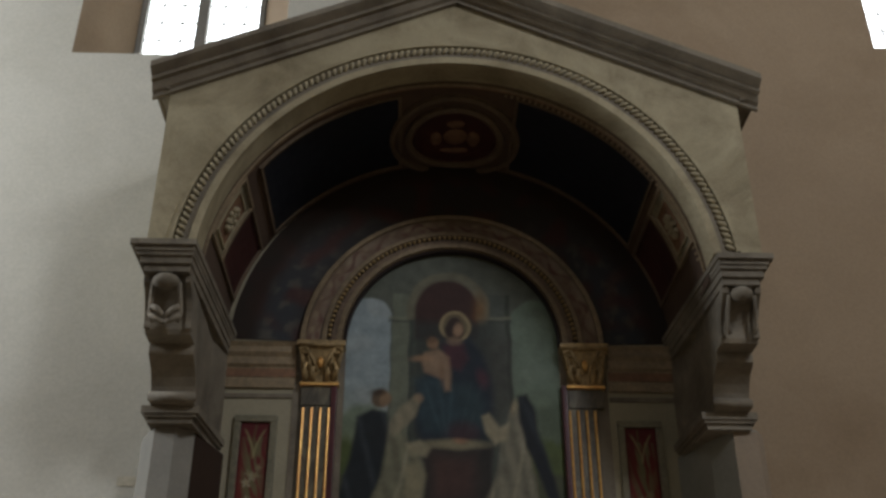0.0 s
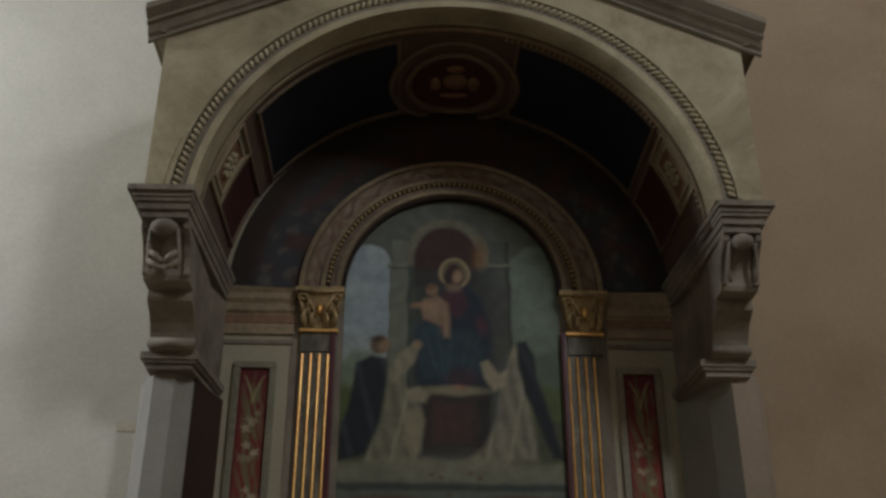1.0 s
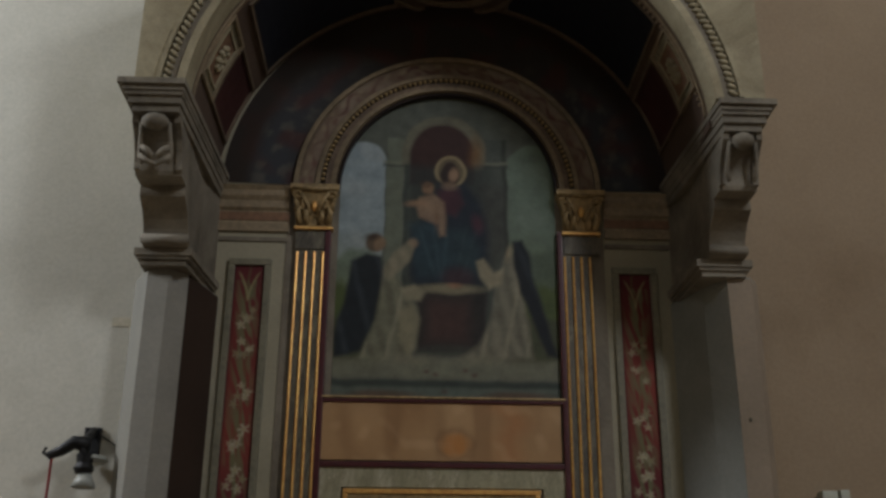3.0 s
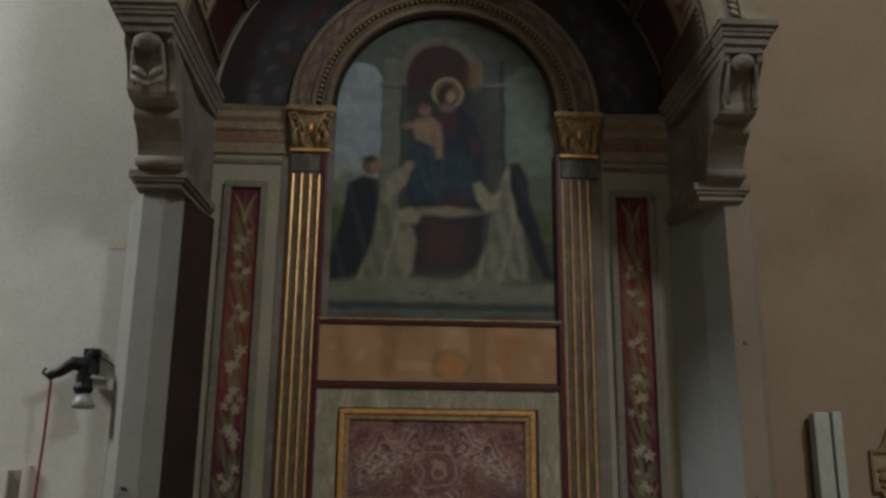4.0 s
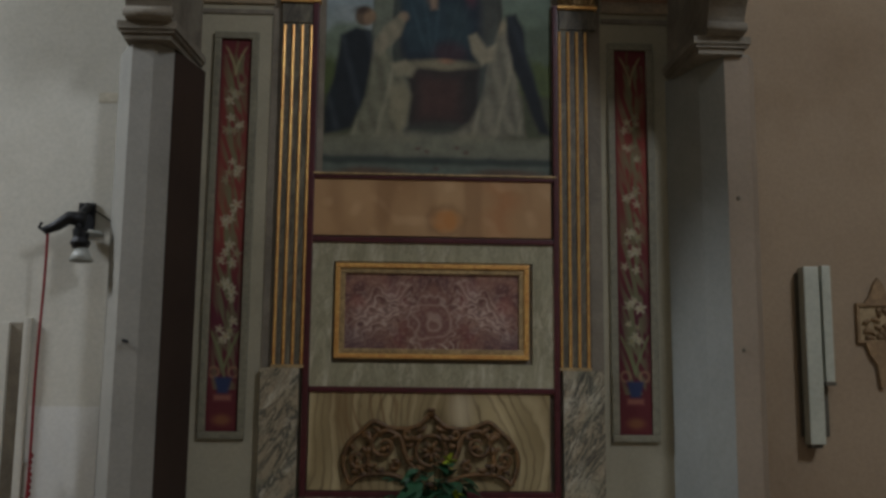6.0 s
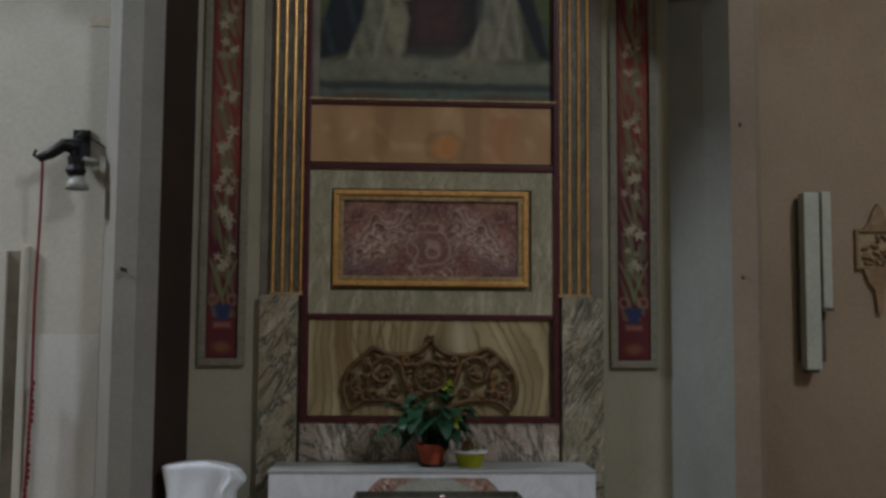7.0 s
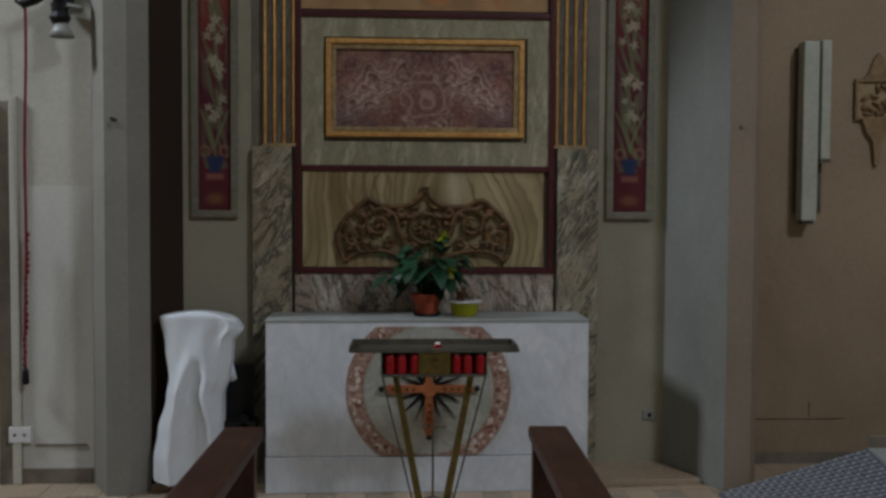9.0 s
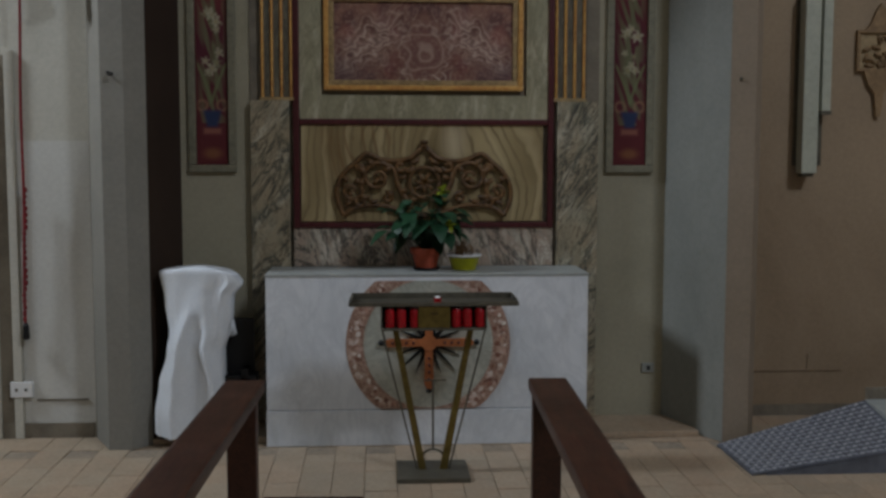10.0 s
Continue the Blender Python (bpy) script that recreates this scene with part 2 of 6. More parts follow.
GROUT = plain("floor_grout", "8a7d6b", 0.9, vary=0.3)

n = Nodes("chequer_plate", 0.45, 0.25)
METAL = n.base(n.ramp(n.noise(9, 6), [(0.3, "565a62"), (0.7, "70747e")])).bump(n.noise(60, 4), 0.001, 0.3).mat

n = Nodes("window_glass", 0.25, spec=0.5)
n.bsdf.inputs["Transmission Weight"].default_value = 1.0
GLASS = n.base("eef2f2").bump(n.noise(14, 3), 0.002, 0.2).mat
n = Nodes("bright_overcast", 1.0)
n.bsdf.inputs["Emission Color"].default_value = (0.95, 0.98, 1.0, 1)
n.bsdf.inputs["Emission Strength"].default_value = 5.0
SKY_GLOW = n.mat

# ---------------------------------------------------------------- mesh tools


def done(bm, name, material, parent=None, smooth=False):
    bmesh.ops.recalc_face_normals(bm, faces=bm.faces)
    me = bpy.data.meshes.new(name)
    bm.to_mesh(me)
    bm.free()
    me.materials.append(material)
    if smooth:
        me.shade_smooth()
    ob = new(name, me)
    if parent:
        ob.parent = parent
        if parent.parent is None:
            ob.location = -parent.location
    return ob


def part(name, bm, material, parent, label="", smooth=False):
    """One part, modelled in world metres, under a thing."""
    ob = done(bm, name, material, None, smooth)
    ob.parent = parent
    ob.location = -parent.location if parent.parent is None else (0, 0, 0)
    return tagged(ob, label) if label else ob


def thing(name, at, label, category, kind="", group=""):
    ob = new(name)
    ob.empty_display_size = 0.1
    ob.location = at
    return tagged(ob, label, category, group, kind)


def setting(name, bm, material, label, category, smooth=False):
    return tagged(done(bm, name, material, None, smooth), label, category, "", "structure")


def B():
    return bmesh.new()


def box(bm, x0, x1, y0, y1, z0, z1, bevel=0.0):
    m = Matrix.Translation(((x0 + x1) / 2, (y0 + y1) / 2, (z0 + z1) / 2)) @ Matrix.Diagonal((abs(x1 - x0), abs(y1 - y0), abs(z1 - z0), 1))
    made = bmesh.ops.create_cube(bm, size=1, matrix=m)
    if bevel:
        edges = list({e for v in made["verts"] for e in v.link_edges})
        bmesh.ops.bevel(bm, geom=edges, offset=bevel, segments=2, profile=0.7, affect="EDGES")
    return bm


def loft(bm, rings_, closed=True, caps=True):
    """Joins rings of equal length."""
    rows = [[bm.verts.new(p) for p in ring] for ring in rings_]
    k = len(rows[0])
    for a, b in zip(rows, rows[1:]):
        for i in range(k if closed else k - 1):
            j = (i + 1) % k
            bm.faces.new((a[i], a[j], b[j], b[i]))
    if caps and closed:
        bm.faces.new(rows[0][::-1])
        bm.faces.new(rows[-1])
    return bm


def prism(bm, poly, z0, z1):
    return loft(bm, [[(x, y, z0) for x, y in poly], [(x, y, z1) for x, y in poly]])


def slab(bm, poly, y0, y1):
    """A polygon in x and z with depth from y0 to y1."""
    return loft(bm, [[(x, y0, z) for x, z in poly], [(x, y1, z) for x, z in poly]])


def lathe(bm, cx, cy, profile, k=20):
    return loft(bm, [[(cx + r * math.cos(i * math.tau / k), cy + r * math.sin(i * math.tau / k), z) for i in range(k)] for r, z in profile])


def tube(bm, path, radius, k=8):
    rings_ = []
    pts = [Vector(p) for p in path]
    for i, p in enumerate(pts):
        d = (pts[min(i + 1, len(pts) - 1)] - pts[max(i - 1, 0)]).normalized()
        side = d.cross(Vector((0, 1, 0)) if abs(d.y) < 0.9 else Vector((1, 0, 0))).normalized()
        up = side.cross(d)
        r = radius(i / (len(pts) - 1)) if callable(radius) else radius
        rings_.append([p + r * (side * math.cos(a * math.tau / k) + up * math.sin(a * math.tau / k)) for a in range(k)])
    return loft(bm, rings_)


def arc_band(bm, cx, cz, profile, a0=0.0, a1=math.pi, k=64, pts=None):
    """Sweeps a closed profile of (radius, y) round an arch in the x-z plane."""
    return loft(bm, [[(cx + r * math.cos(a), y, cz + r * math.sin(a)) for r, y in profile]
                     for a in (a0 + (a1 - a0) * i / k for i in range(k + 1))])


def moulding(bm, profile, x0, x1):
    """A horizontal moulding along x; profile of (y, z)."""
    return loft(bm, [[(x, y, z) for y, z in profile] for x in (x0, x1)])


def wall_grid(bm, xs, zs, holes, y0, y1):
    """A thick wall of x-z cells, those in holes left out."""
    cells = {(i, j) for i in range(len(xs) - 1) for j in range(len(zs) - 1) if (i, j) not in holes}
    cache = {}

    def v(i, j, y):
        if (i, j, y) not in cache:
            cache[i, j, y] = bm.verts.new((xs[i], y, zs[j]))
        return cache[i, j, y]
    for i, j in cells:
        for y in (y0, y1):
            bm.faces.new((v(i, j, y), v(i + 1, j, y), v(i + 1, j + 1, y), v(i, j + 1, y)))
        for (di, dj), (a, b) in {(-1, 0): ((i, j), (i, j + 1)), (1, 0): ((i + 1, j), (i + 1, j + 1)), (0, -1): ((i, j), (i + 1, j)), (0, 1): ((i, j + 1), (i + 1, j + 1))}.items():
            if (i + di, j + dj) not in cells:
                bm.faces.new((v(*a, y0), v(*b, y0), v(*b, y1), v(*a, y1)))
    return bm


def painted(name, x0, x1, z0, z1, y, nx, nz, inside, colour, material, parent, label=""):
    """A thin painted sheet whose pigment is given point by point."""
    bm = B()
    layer = bm.verts.layers.float_color.new("pigment")
    grid = {}
    for i in range(nx + 1):
        for j in range(nz + 1):
            x, z = x0 + (x1 - x0) * i / nx, z0 + (z1 - z0) * j / nz
            x, z = inside(x, z) if inside else (x, z)
            vert = bm.verts.new((x, y, z))
            vert[layer] = (*colour(x, z), 1)
            grid[i, j] = vert
    for i in range(nx):
        for j in range(nz):
            bm.faces.new((grid[i, j], grid[i + 1, j], grid[i + 1, j + 1], grid[i, j + 1]))
    return part(name, bm, material, parent, label)
# ---------------------------------------------------------------- the church round the altar
CX = 0.13            # the altar's axis
YL, YR = -0.22, 0.08  # faces of the wall on either side of the altar

bm = box(B(), -7.2, 7.2, -9.7, 1.2, -0.30, -0.006)
floor = setting("floor", bm, GROUT, "worn beige terracotta tile floor with dark joints", "floor")

bm = wall_grid(B(), [-7.2, -2.845, -1.78, -1.195, CX], [0, 6.65, 7.07, 9.6, 12], {(1, 2), (2, 2), (2, 0), (3, 0)}, YL, 0.75)
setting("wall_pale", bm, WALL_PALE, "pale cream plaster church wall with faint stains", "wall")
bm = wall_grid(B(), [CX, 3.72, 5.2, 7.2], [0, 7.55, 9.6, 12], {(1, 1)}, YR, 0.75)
setting("wall_warm", bm, WALL_WARM, "warm beige plaster church wall, part of its shade put into the colour", "wall")
# Unseen nave walls and ceiling, added to close the room round the lamps.
bm = B()
for x0, x1, y0, y1 in ((-7.5, -7.0, -9.6, 0.9), (7.0, 7.5, -9.6, 0.9)):
    ys = [y0, -2.35, -1.15, y1]
    for j, (a, b) in enumerate(zip(ys, ys[1:])):
        if j == 1 and x0 < 0:
            box(bm, x0, x1, a, b, 0, 5.7)
            box(bm, x0, x1, a, b, 7.6, 12)
        else:
            box(bm, x0, x1, a, b, 0, 12)
for x0, x1, z0, z1 in ((-7.5, -5.1, 0, 12), (-1.5, 5.4, 0, 12), (6.8, 7.5, 0, 12), (-5.1, -1.5, 0, 9.0), (-5.1, -1.5, 11.4, 12), (5.4, 6.8, 0, 8.7), (5.4, 6.8, 11.2, 12)):
    box(bm, x0, x1, -9.9, -9.5, z0, z1)
setting("wall_nave", bm, WALL_NAVE, "unseen plain plastered walls behind the viewer, added to enclose the light", "wall")
setting("ceiling", box(B(), -7.5, 7.5, -9.9, 0.9, 12, 12.3), CEILING, "unseen plain pale ceiling, added to close the room", "ceiling")
setting("baseboard", box(box(B(), -7.0, -1.87, YL - 0.015, YL, 0, 0.09), 2.1, 7.0, YR - 0.012, YR, 0, 0.07), STONE_DARK, "low grey stone skirting along the wall", "skirting")


def leaded_window(name, x0, x1, z0, z1, y, lights):
    win = thing(name, ((x0 + x1) / 2, y, z0), "tall leaded church window glowing with overcast daylight", "window", "structure")
    bm = B()
    box(bm, x0, x1, y - 0.02, y + 0.06, z0, z0 + 0.06)
    box(bm, x0, x1, y - 0.02, y + 0.06, z1 - 0.06, z1)
    w = (x1 - x0) / lights
    for i in range(lights + 1):
        x = x0 + i * w
        box(bm, max(x - 0.045, x0), min(x + 0.045, x1), y - 0.03, y + 0.06, z0 + 0.06, z1 - 0.06)
    part("frame", bm, LEAD, win, "grey stone and lead mullions")
    bm = B()
    for i in range(lights):
        for k in range(1, 3):
            x = x0 + (i + k / 3) * w
            box(bm, x - 0.006, x + 0.006, y + 0.012, y + 0.028, z0 + 0.06, z1 - 0.06)
        z = z0 + 0.2
        while z < z1 - 0.1:
            box(bm, x0 + i * w + 0.055, x0 + (i + 1) * w - 0.055, y + 0.013, y + 0.027, z - 0.006, z + 0.006)
            z += 0.2
    part("lead_bars", bm, LEAD, win)
    for i in range(lights):
        pane = part("pane", box(B(), x0 + i * w + 0.05, x0 + (i + 1) * w - 0.05, y + 0.017, y + 0.023, z0 + 0.05, z1 - 0.05), GLASS, win)
        pane.visible_shadow = False
    return win


leaded_window("window_1", -2.53, -1.47, 7.07, 9.6, 0.30, 2)
leaded_window("window_2", 3.72, 5.2, 7.55, 9.6, 0.30, 2)
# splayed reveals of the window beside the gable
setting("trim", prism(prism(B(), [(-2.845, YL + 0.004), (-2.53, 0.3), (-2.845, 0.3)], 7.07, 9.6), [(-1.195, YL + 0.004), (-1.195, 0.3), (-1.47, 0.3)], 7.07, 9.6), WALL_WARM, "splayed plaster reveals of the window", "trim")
bm = box(B(), -3.6, -0.6, 1.4, 1.42, 6.6, 10.4)
box(bm, 2.8, 6.0, 1.4, 1.42, 6.6, 10.4)
setting("backdrop", bm, SKY_GLOW, "white overcast sky outside the windows", "sky")

setting("dado", box(B(), -2.27, -1.86, YL - 0.004, YL, 0.09, 1.76), DADO, "white gloss painted dado on the pale wall", "dado")
bm = box(B(), 2.12, 2.83, YR - 0.008, YR, 0.292, 0.304)
box(bm, 2.60, 2.612, YR - 0.008, YR, 0.304, 0.40)
setting("cable_trunking", bm, WALL_WARM, "thin painted cable trunking along the wall", "trunking")

# ---------------------------------------------------------------- niche and canopy
niche = thing("niche_wall", (CX, 0.0, 0.0), "painted back wall of the altar niche, olive plaster with bands", "wall", "structure")
part("back_wall", box(B(), -1.62, 1.9, 0.0, 0.07, 0.0, 6.5), WALL_NICHE, niche)
part("niche_step", box(B(), -1.5, 1.74, -0.42, 0.0, 0.0, 0.035, 0.006), TILE, niche, "low tiled step")
# entablature bands on either side of the arch
PROFILE = [(0.002, 4.37), (-0.02, 4.37), (-0.02, 4.43), (-0.012, 4.44), (-0.012, 4.52), (-0.03, 4.54), (-0.03, 4.59), (-0.05, 4.62), (-0.05, 4.66), (-0.07, 4.69), (0.002, 4.69)]
for x0, x1 in ((-1.55, -0.94), (1.20, 1.80)):
    part("cornice_band", moulding(B(), PROFILE, x0, x1), MOULD, niche, "moulded grey cornice band")
    part("frieze_band", box(B(), x0, x1, -0.016, -0.011, 4.45, 4.51), OCHRE, niche, "faded ochre painted stripe")
    part("frieze_line", box(B(), x0, x1, -0.012, 0.0, 4.30, 4.33), STONE_DARK, niche)

canopy = thing("altar_canopy", (CX, -0.3, 0.0), "weathered grey stone gabled canopy on two piers framing the altar", "canopy", "structure")
PIER_L = [(-1.374, 0.02), (-1.485, -0.42), (-1.585, -0.52), (-1.712, -0.52), (-1.85, -0.25), (-1.90, 0.02)]
PIER_R = [(1.615, 0.02), (1.738, -0.36), (1.84, -0.54), (1.985, -0.55), (2.05, -0.45), (2.11, 0.10)]
part("pier", prism(B(), PIER_L, 0.0, 3.91), JAMB, canopy, "chamfered grey plastered pier")
part("pier", prism(B(), PIER_R, 0.0, 3.91), JAMB_PALE, canopy, "chamfered pale grey plastered pier")
part("pier_front", prism(B(), [(1.842, -0.539), (1.842, -0.5435), (1.987, -0.5535), (2.055, -0.451), (2.116, 0.07), (2.10, 0.07), (2.045, -0.45), (1.98, -0.545)], 0.0, 3.90), JAMB_WARM, canopy, "warm beige painted front strip")


YF = -1.20           # face of the gable, carried forward on the consoles
GX, RIN, RROPE, ZC = 0.105, 1.566, 1.674, 4.646


def console(side, x0, x1, yf, poly):
    """Scrolled stone bracket that carries the gable forward from its pier."""
    inner, outer = (x1, x0) if side < 0 else (x0, x1)
    back = -1.40 if side < 0 else 1.635
    # moulded foot, returning along the jamb to the wall
    bm = B()
    f0, f1 = (-1.785, -1.44) if side < 0 else (1.64, 1.985)
    fi, fo = (f1, f0) if side < 0 else (f0, f1)
    for d, a, b in ((-0.035, 3.90, 3.935), (-0.015, 3.935, 3.955), (0.0, 3.955, 4.00)):
        prism(bm, [(fi - side * d, -0.62 - d), (fo + side * d, -0.62 - d), (fo + side * d, 0.04), (back - side * (d + 0.03), 0.04)], a, b)
    part("console_foot", bm, STONE_CONSOLE, canopy, "moulded foot of the bracket")
    w0, w1 = min(inner, outer), max(inner, outer)
    k = (yf + 0.10) / -1.20
    out = [(-0.60, 4.00), (-0.66, 4.00), (-0.685, 4.015), (-0.69, 4.04), (-0.68, 4.065), (-0.665, 4.075), (-0.675, 4.10), (-0.71, 4.15), (-0.76, 4.195), (-0.82, 4.225), (-0.845, 4.24), (-0.85, 4.26),
           (-0.85, 4.305), (-0.99, 4.305), (-1.005, 4.33), (-1.01, 4.37), (-1.03, 4.43), (-1.07, 4.49), (-1.11, 4.53), (-1.15, 4.56), (-1.16, 4.60), (-0.3, 4.60), (-0.3, 4.00)]
    out = [(y if y > -0.7 else -0.7 + (y + 0.7) * (1 + (k - 1) * 1.4), z) for y, z in out]
    part("scroll", loft(B(), [[(x, y, z) for y, z in out] for x in (w0, w1)]), STONE_CONSOLE, canopy, "scrolled bracket")
    part("console_body", prism(B(), [(inner, -0.32), (outer, -0.32), (outer, 0.04), (back, 0.04)], 4.0, 4.60), STONE_CONSOLE, canopy)
    mid, yv = (w0 + w1) / 2, yf + 0.125
    # raised edges that frame the hollow face
    for e0, e1 in ((w0 - 0.004, w0 + 0.03), (w1 - 0.03, w1 + 0.004)):
        edge = [(y - 0.02, z) for y, z in out if 4.31 < z < 4.61 and y < -0.5]
        back_edge = [(y + 0.06, z) for y, z in reversed(edge)]
        part("face_edge", loft(B(), [[(x, y, z) for y, z in edge + back_edge] for x in (e0, e1)]), STONE_CONSOLE, canopy, "worn raised edge of the bracket")
    # volute and leaf, under the capital
    bm = B()
    bmesh.ops.create_uvsphere(bm, u_segments=16, v_segments=10, radius=1, matrix=Matrix.LocRotScale((mid, yv - 0.02, 4.55), None, ((w1 - w0) * 0.30, 0.06, 0.05)))
    part("volute", bm, STONE_CONSOLE, canopy, "rounded volute", True)
    bm = B()
    for s in (-1, 1):
        tube(bm, [(mid + s * 0.075, yv - 0.01, 4.55), (mid + s * 0.085, yv + 0.03, 4.46), (mid + s * 0.09, yv + 0.06, 4.38), (mid + s * 0.07, yv + 0.075, 4.33)], 0.014, 7)
        if side < 0:
            tube(bm, [(mid + s * 0.01, yv + 0.05, 4.36), (mid + s * 0.045, yv + 0.04, 4.40), (mid + s * 0.08, yv + 0.045, 4.42)], 0.018, 7)
            tube(bm, [(mid + s * 0.005, yv + 0.065, 4.325), (mid + s * 0.05, yv + 0.06, 4.345), (mid + s * 0.09, yv + 0.06, 4.375)], 0.016, 7)
    part("leaf_edge", bm, STONE_CONSOLE, canopy, "worn carved leaf edge", True)
    bm = tube(B(), [(w0 - 0.008, -0.672, 4.035), (w1 + 0.008, -0.672, 4.035)], 0.028, 12)
    part("roll", bm, STONE_CONSOLE, canopy, "worn rounded roll", True)
    # capital slab in steps, returning along the niche to the wall
    bm = B()
    steps = ((0.0, 4.60, 4.645), (0.022, 4.645, 4.69), (0.04, 4.69, 4.715), (0.052, 4.715, 4.745), (0.075, 4.745, 4.78))
    for d, a, b in steps:
        i2, o2 = inner - side * d * 0.45, outer + side * d * 1.1
        prism(bm, [(i2, yf - d + 0.075), (o2, yf - d + 0.075), (o2, 0.04), (back - side * d * 0.45, 0.04)], a, b)
    part("capital", bm, STONE_CONSOLE, canopy, "stepped stone capital")


console(-1, -1.73, -1.462, -1.30, PIER_L)
console(1, 1.712, 1.935, -1.24, PIER_R)

# gable wall over the arch
APEX = 0.12


# Dark sheet over the left jamb; its colour stands in for the shade there.
part("jamb_shade_sheet", prism(B(), [(-1.372, -0.001), (-1.481, -0.419), (-1.50, -0.41), (-1.40, 0.0)], 0.036, 3.9), JAMB_SHADE, canopy, "dark brown inner face, shade put into its colour")


def roof(x):
    return 6.74 - abs(x - APEX) * 0.425


bm = B()
xl, xr = -1.745, 1.965
a_low = math.asin((4.78 - ZC) / RIN)
angles = [a_low + (math.pi - 2 * a_low) * i / 72 for i in range(73)]
arch = [(GX + RIN * math.cos(a), ZC + RIN * math.sin(a)) for a in angles]
lower = [(xr, arch[0][1])] + arch + [(xl, arch[-1][1])]
upper = [(x, roof(min(max(x, xl), xr))) for x, z in lower]
ring_v = {}
for y in (YF, YF + 0.17):
    rows = [[bm.verts.new((x, y, z)) for x, z in r] for r in (lower, upper)]
    ring_v[y] = rows
    for i in range(len(lower) - 1):
        bm.faces.new((rows[0][i], rows[0][i + 1], rows[1][i + 1], rows[1][i]))
for r in (0, 1):
    a, b = ring_v[YF][r], ring_v[YF + 0.17][r]
    for i in range(len(lower) - 1):
        bm.faces.new((a[i], a[i + 1], b[i + 1], b[i]))
for i in (0, -1):
    a, b = ring_v[YF], ring_v[YF + 0.17]
    bm.faces.new((a[0][i], a[1][i], b[1][i], b[0][i]))
part("gable_wall", bm, STONE, canopy, "plain weathered gable wall above the arch")
for x0, x1 in ((xl, xl + 0.12), (xr - 0.12, xr)):
    part("side_wall", box(B(), x0, x1, YF + 0.17, 0.1, 4.78, 5.93), STONE, canopy)
# raking cornice
for s in (-1, 1):
    bm = B()
    prof = [(YF - 0.003, -0.185), (YF - 0.03, -0.185), (YF - 0.03, -0.155), (YF - 0.055, -0.145), (YF - 0.075, -0.115), (YF - 0.08, -0.10), (YF - 0.115, -0.10), (YF - 0.115, -0.075), (YF - 0.15, -0.06), (YF - 0.18, -0.045), (YF - 0.18, 0.0), (0.1, 0.0), (0.1, -0.10), (YF - 0.003, -0.10)]
    loft(bm, [[(APEX + s * d, y, 6.925 - 0.445 * d + dz) for y, dz in prof] for d in (0.0, 1.97)])
    part("raking_cornice", bm, STONE_DARK, canopy, "moulded sloping cornice of the gable")
    # eave under the cornice at the side
    part("eave", loft(B(), [[(APEX + s * d, y, 6.925 - 0.445 * d + dz) for d, dz in ((1.86, -0.17), (1.86, -0.09), (1.95, -0.09), (1.93, -0.13))] for y in (YF - 0.05, 0.08)]), STONE_DARK, canopy, "")
# barrel vault under the gable
A0 = 0.03


def ring(name, profile, material, label=""):
    part(name, arc_band(B(), GX, ZC, profile, a_low, math.pi - a_low, 72), material, canopy, label)


part("vault", arc_band(B(), GX, ZC, [(RIN, YF + 0.17), (RIN, 0.03), (RIN + 0.06, 0.03), (RIN + 0.06, YF + 0.17)], A0, math.pi - A0, 72), VAULT, canopy, "dark barrel vault, canopy shade put into its colour")
ring("arch_fillet", [(RIN - 0.004, YF - 0.025), (RIN + 0.045, YF - 0.025), (RIN + 0.045, YF + 0.002), (RIN - 0.004, YF + 0.002)], STONE)
ring("arch_fillet", [(RROPE + 0.032, YF - 0.03), (RROPE + 0.055, YF - 0.03), (RROPE + 0.055, YF + 0.002), (RROPE + 0.032, YF + 0.002)], STONE)
ring("arch_groove", [(RIN + 0.052, YF - 0.006), (RROPE + 0.028, YF - 0.006), (RROPE + 0.028, YF + 0.002), (RIN + 0.052, YF + 0.002)], STONE_DARK)
ring("soffit_band", [(RIN - 0.012, YF + 0.19), (RIN - 0.012, YF + 0.215), (RIN + 0.01, YF + 0.215), (RIN + 0.01, YF + 0.19)], MOULD, "thin moulding on the soffit")


def bead_row(name, cx, cz, r, y, a0, a1, count, size, material, parent, twist=0.0):
    """Alike beads round an arch, all on one mesh."""
    me = None
    for i in range(count):
        a = a0 + (a1 - a0) * (i + 0.5) / count
        if me is None:
            bm = B()
            bmesh.ops.create_uvsphere(bm, u_segments=8, v_segments=5, radius=1)
            bmesh.ops.scale(bm, vec=size, verts=bm.verts)
            me = bpy.data.meshes.new(name)
            bm.to_mesh(me)
            bm.free()
            me.shade_smooth()
            me.materials.append(material)
        ob = new(name, me)
        ob.parent = parent
        ob.matrix_basis = pose(*(Vector((cx + r * math.cos(a), y, cz + r * math.sin(a))) - parent.location), 0, -math.degrees(a) + twist, 0)


bead_row("rope_strand", GX, ZC, RROPE, YF - 0.012, a_low + 0.01, math.pi - a_low - 0.01, 116, (0.034, 0.020, 0.015), STONE, canopy, 35)
bead_row("dentil", GX, ZC, RIN - 0.006, YF + 0.255, a_low + 0.06, 1.35, 44, (0.010, 0.016, 0.012), MOULD, canopy)

ring("soffit_frieze", [(RIN - 0.005, YF + 0.215), (RIN - 0.005, YF + 0.235), (RIN + 0.01, YF + 0.235), (RIN + 0.01, YF + 0.215)], OCHRE, "faded red line on the soffit")
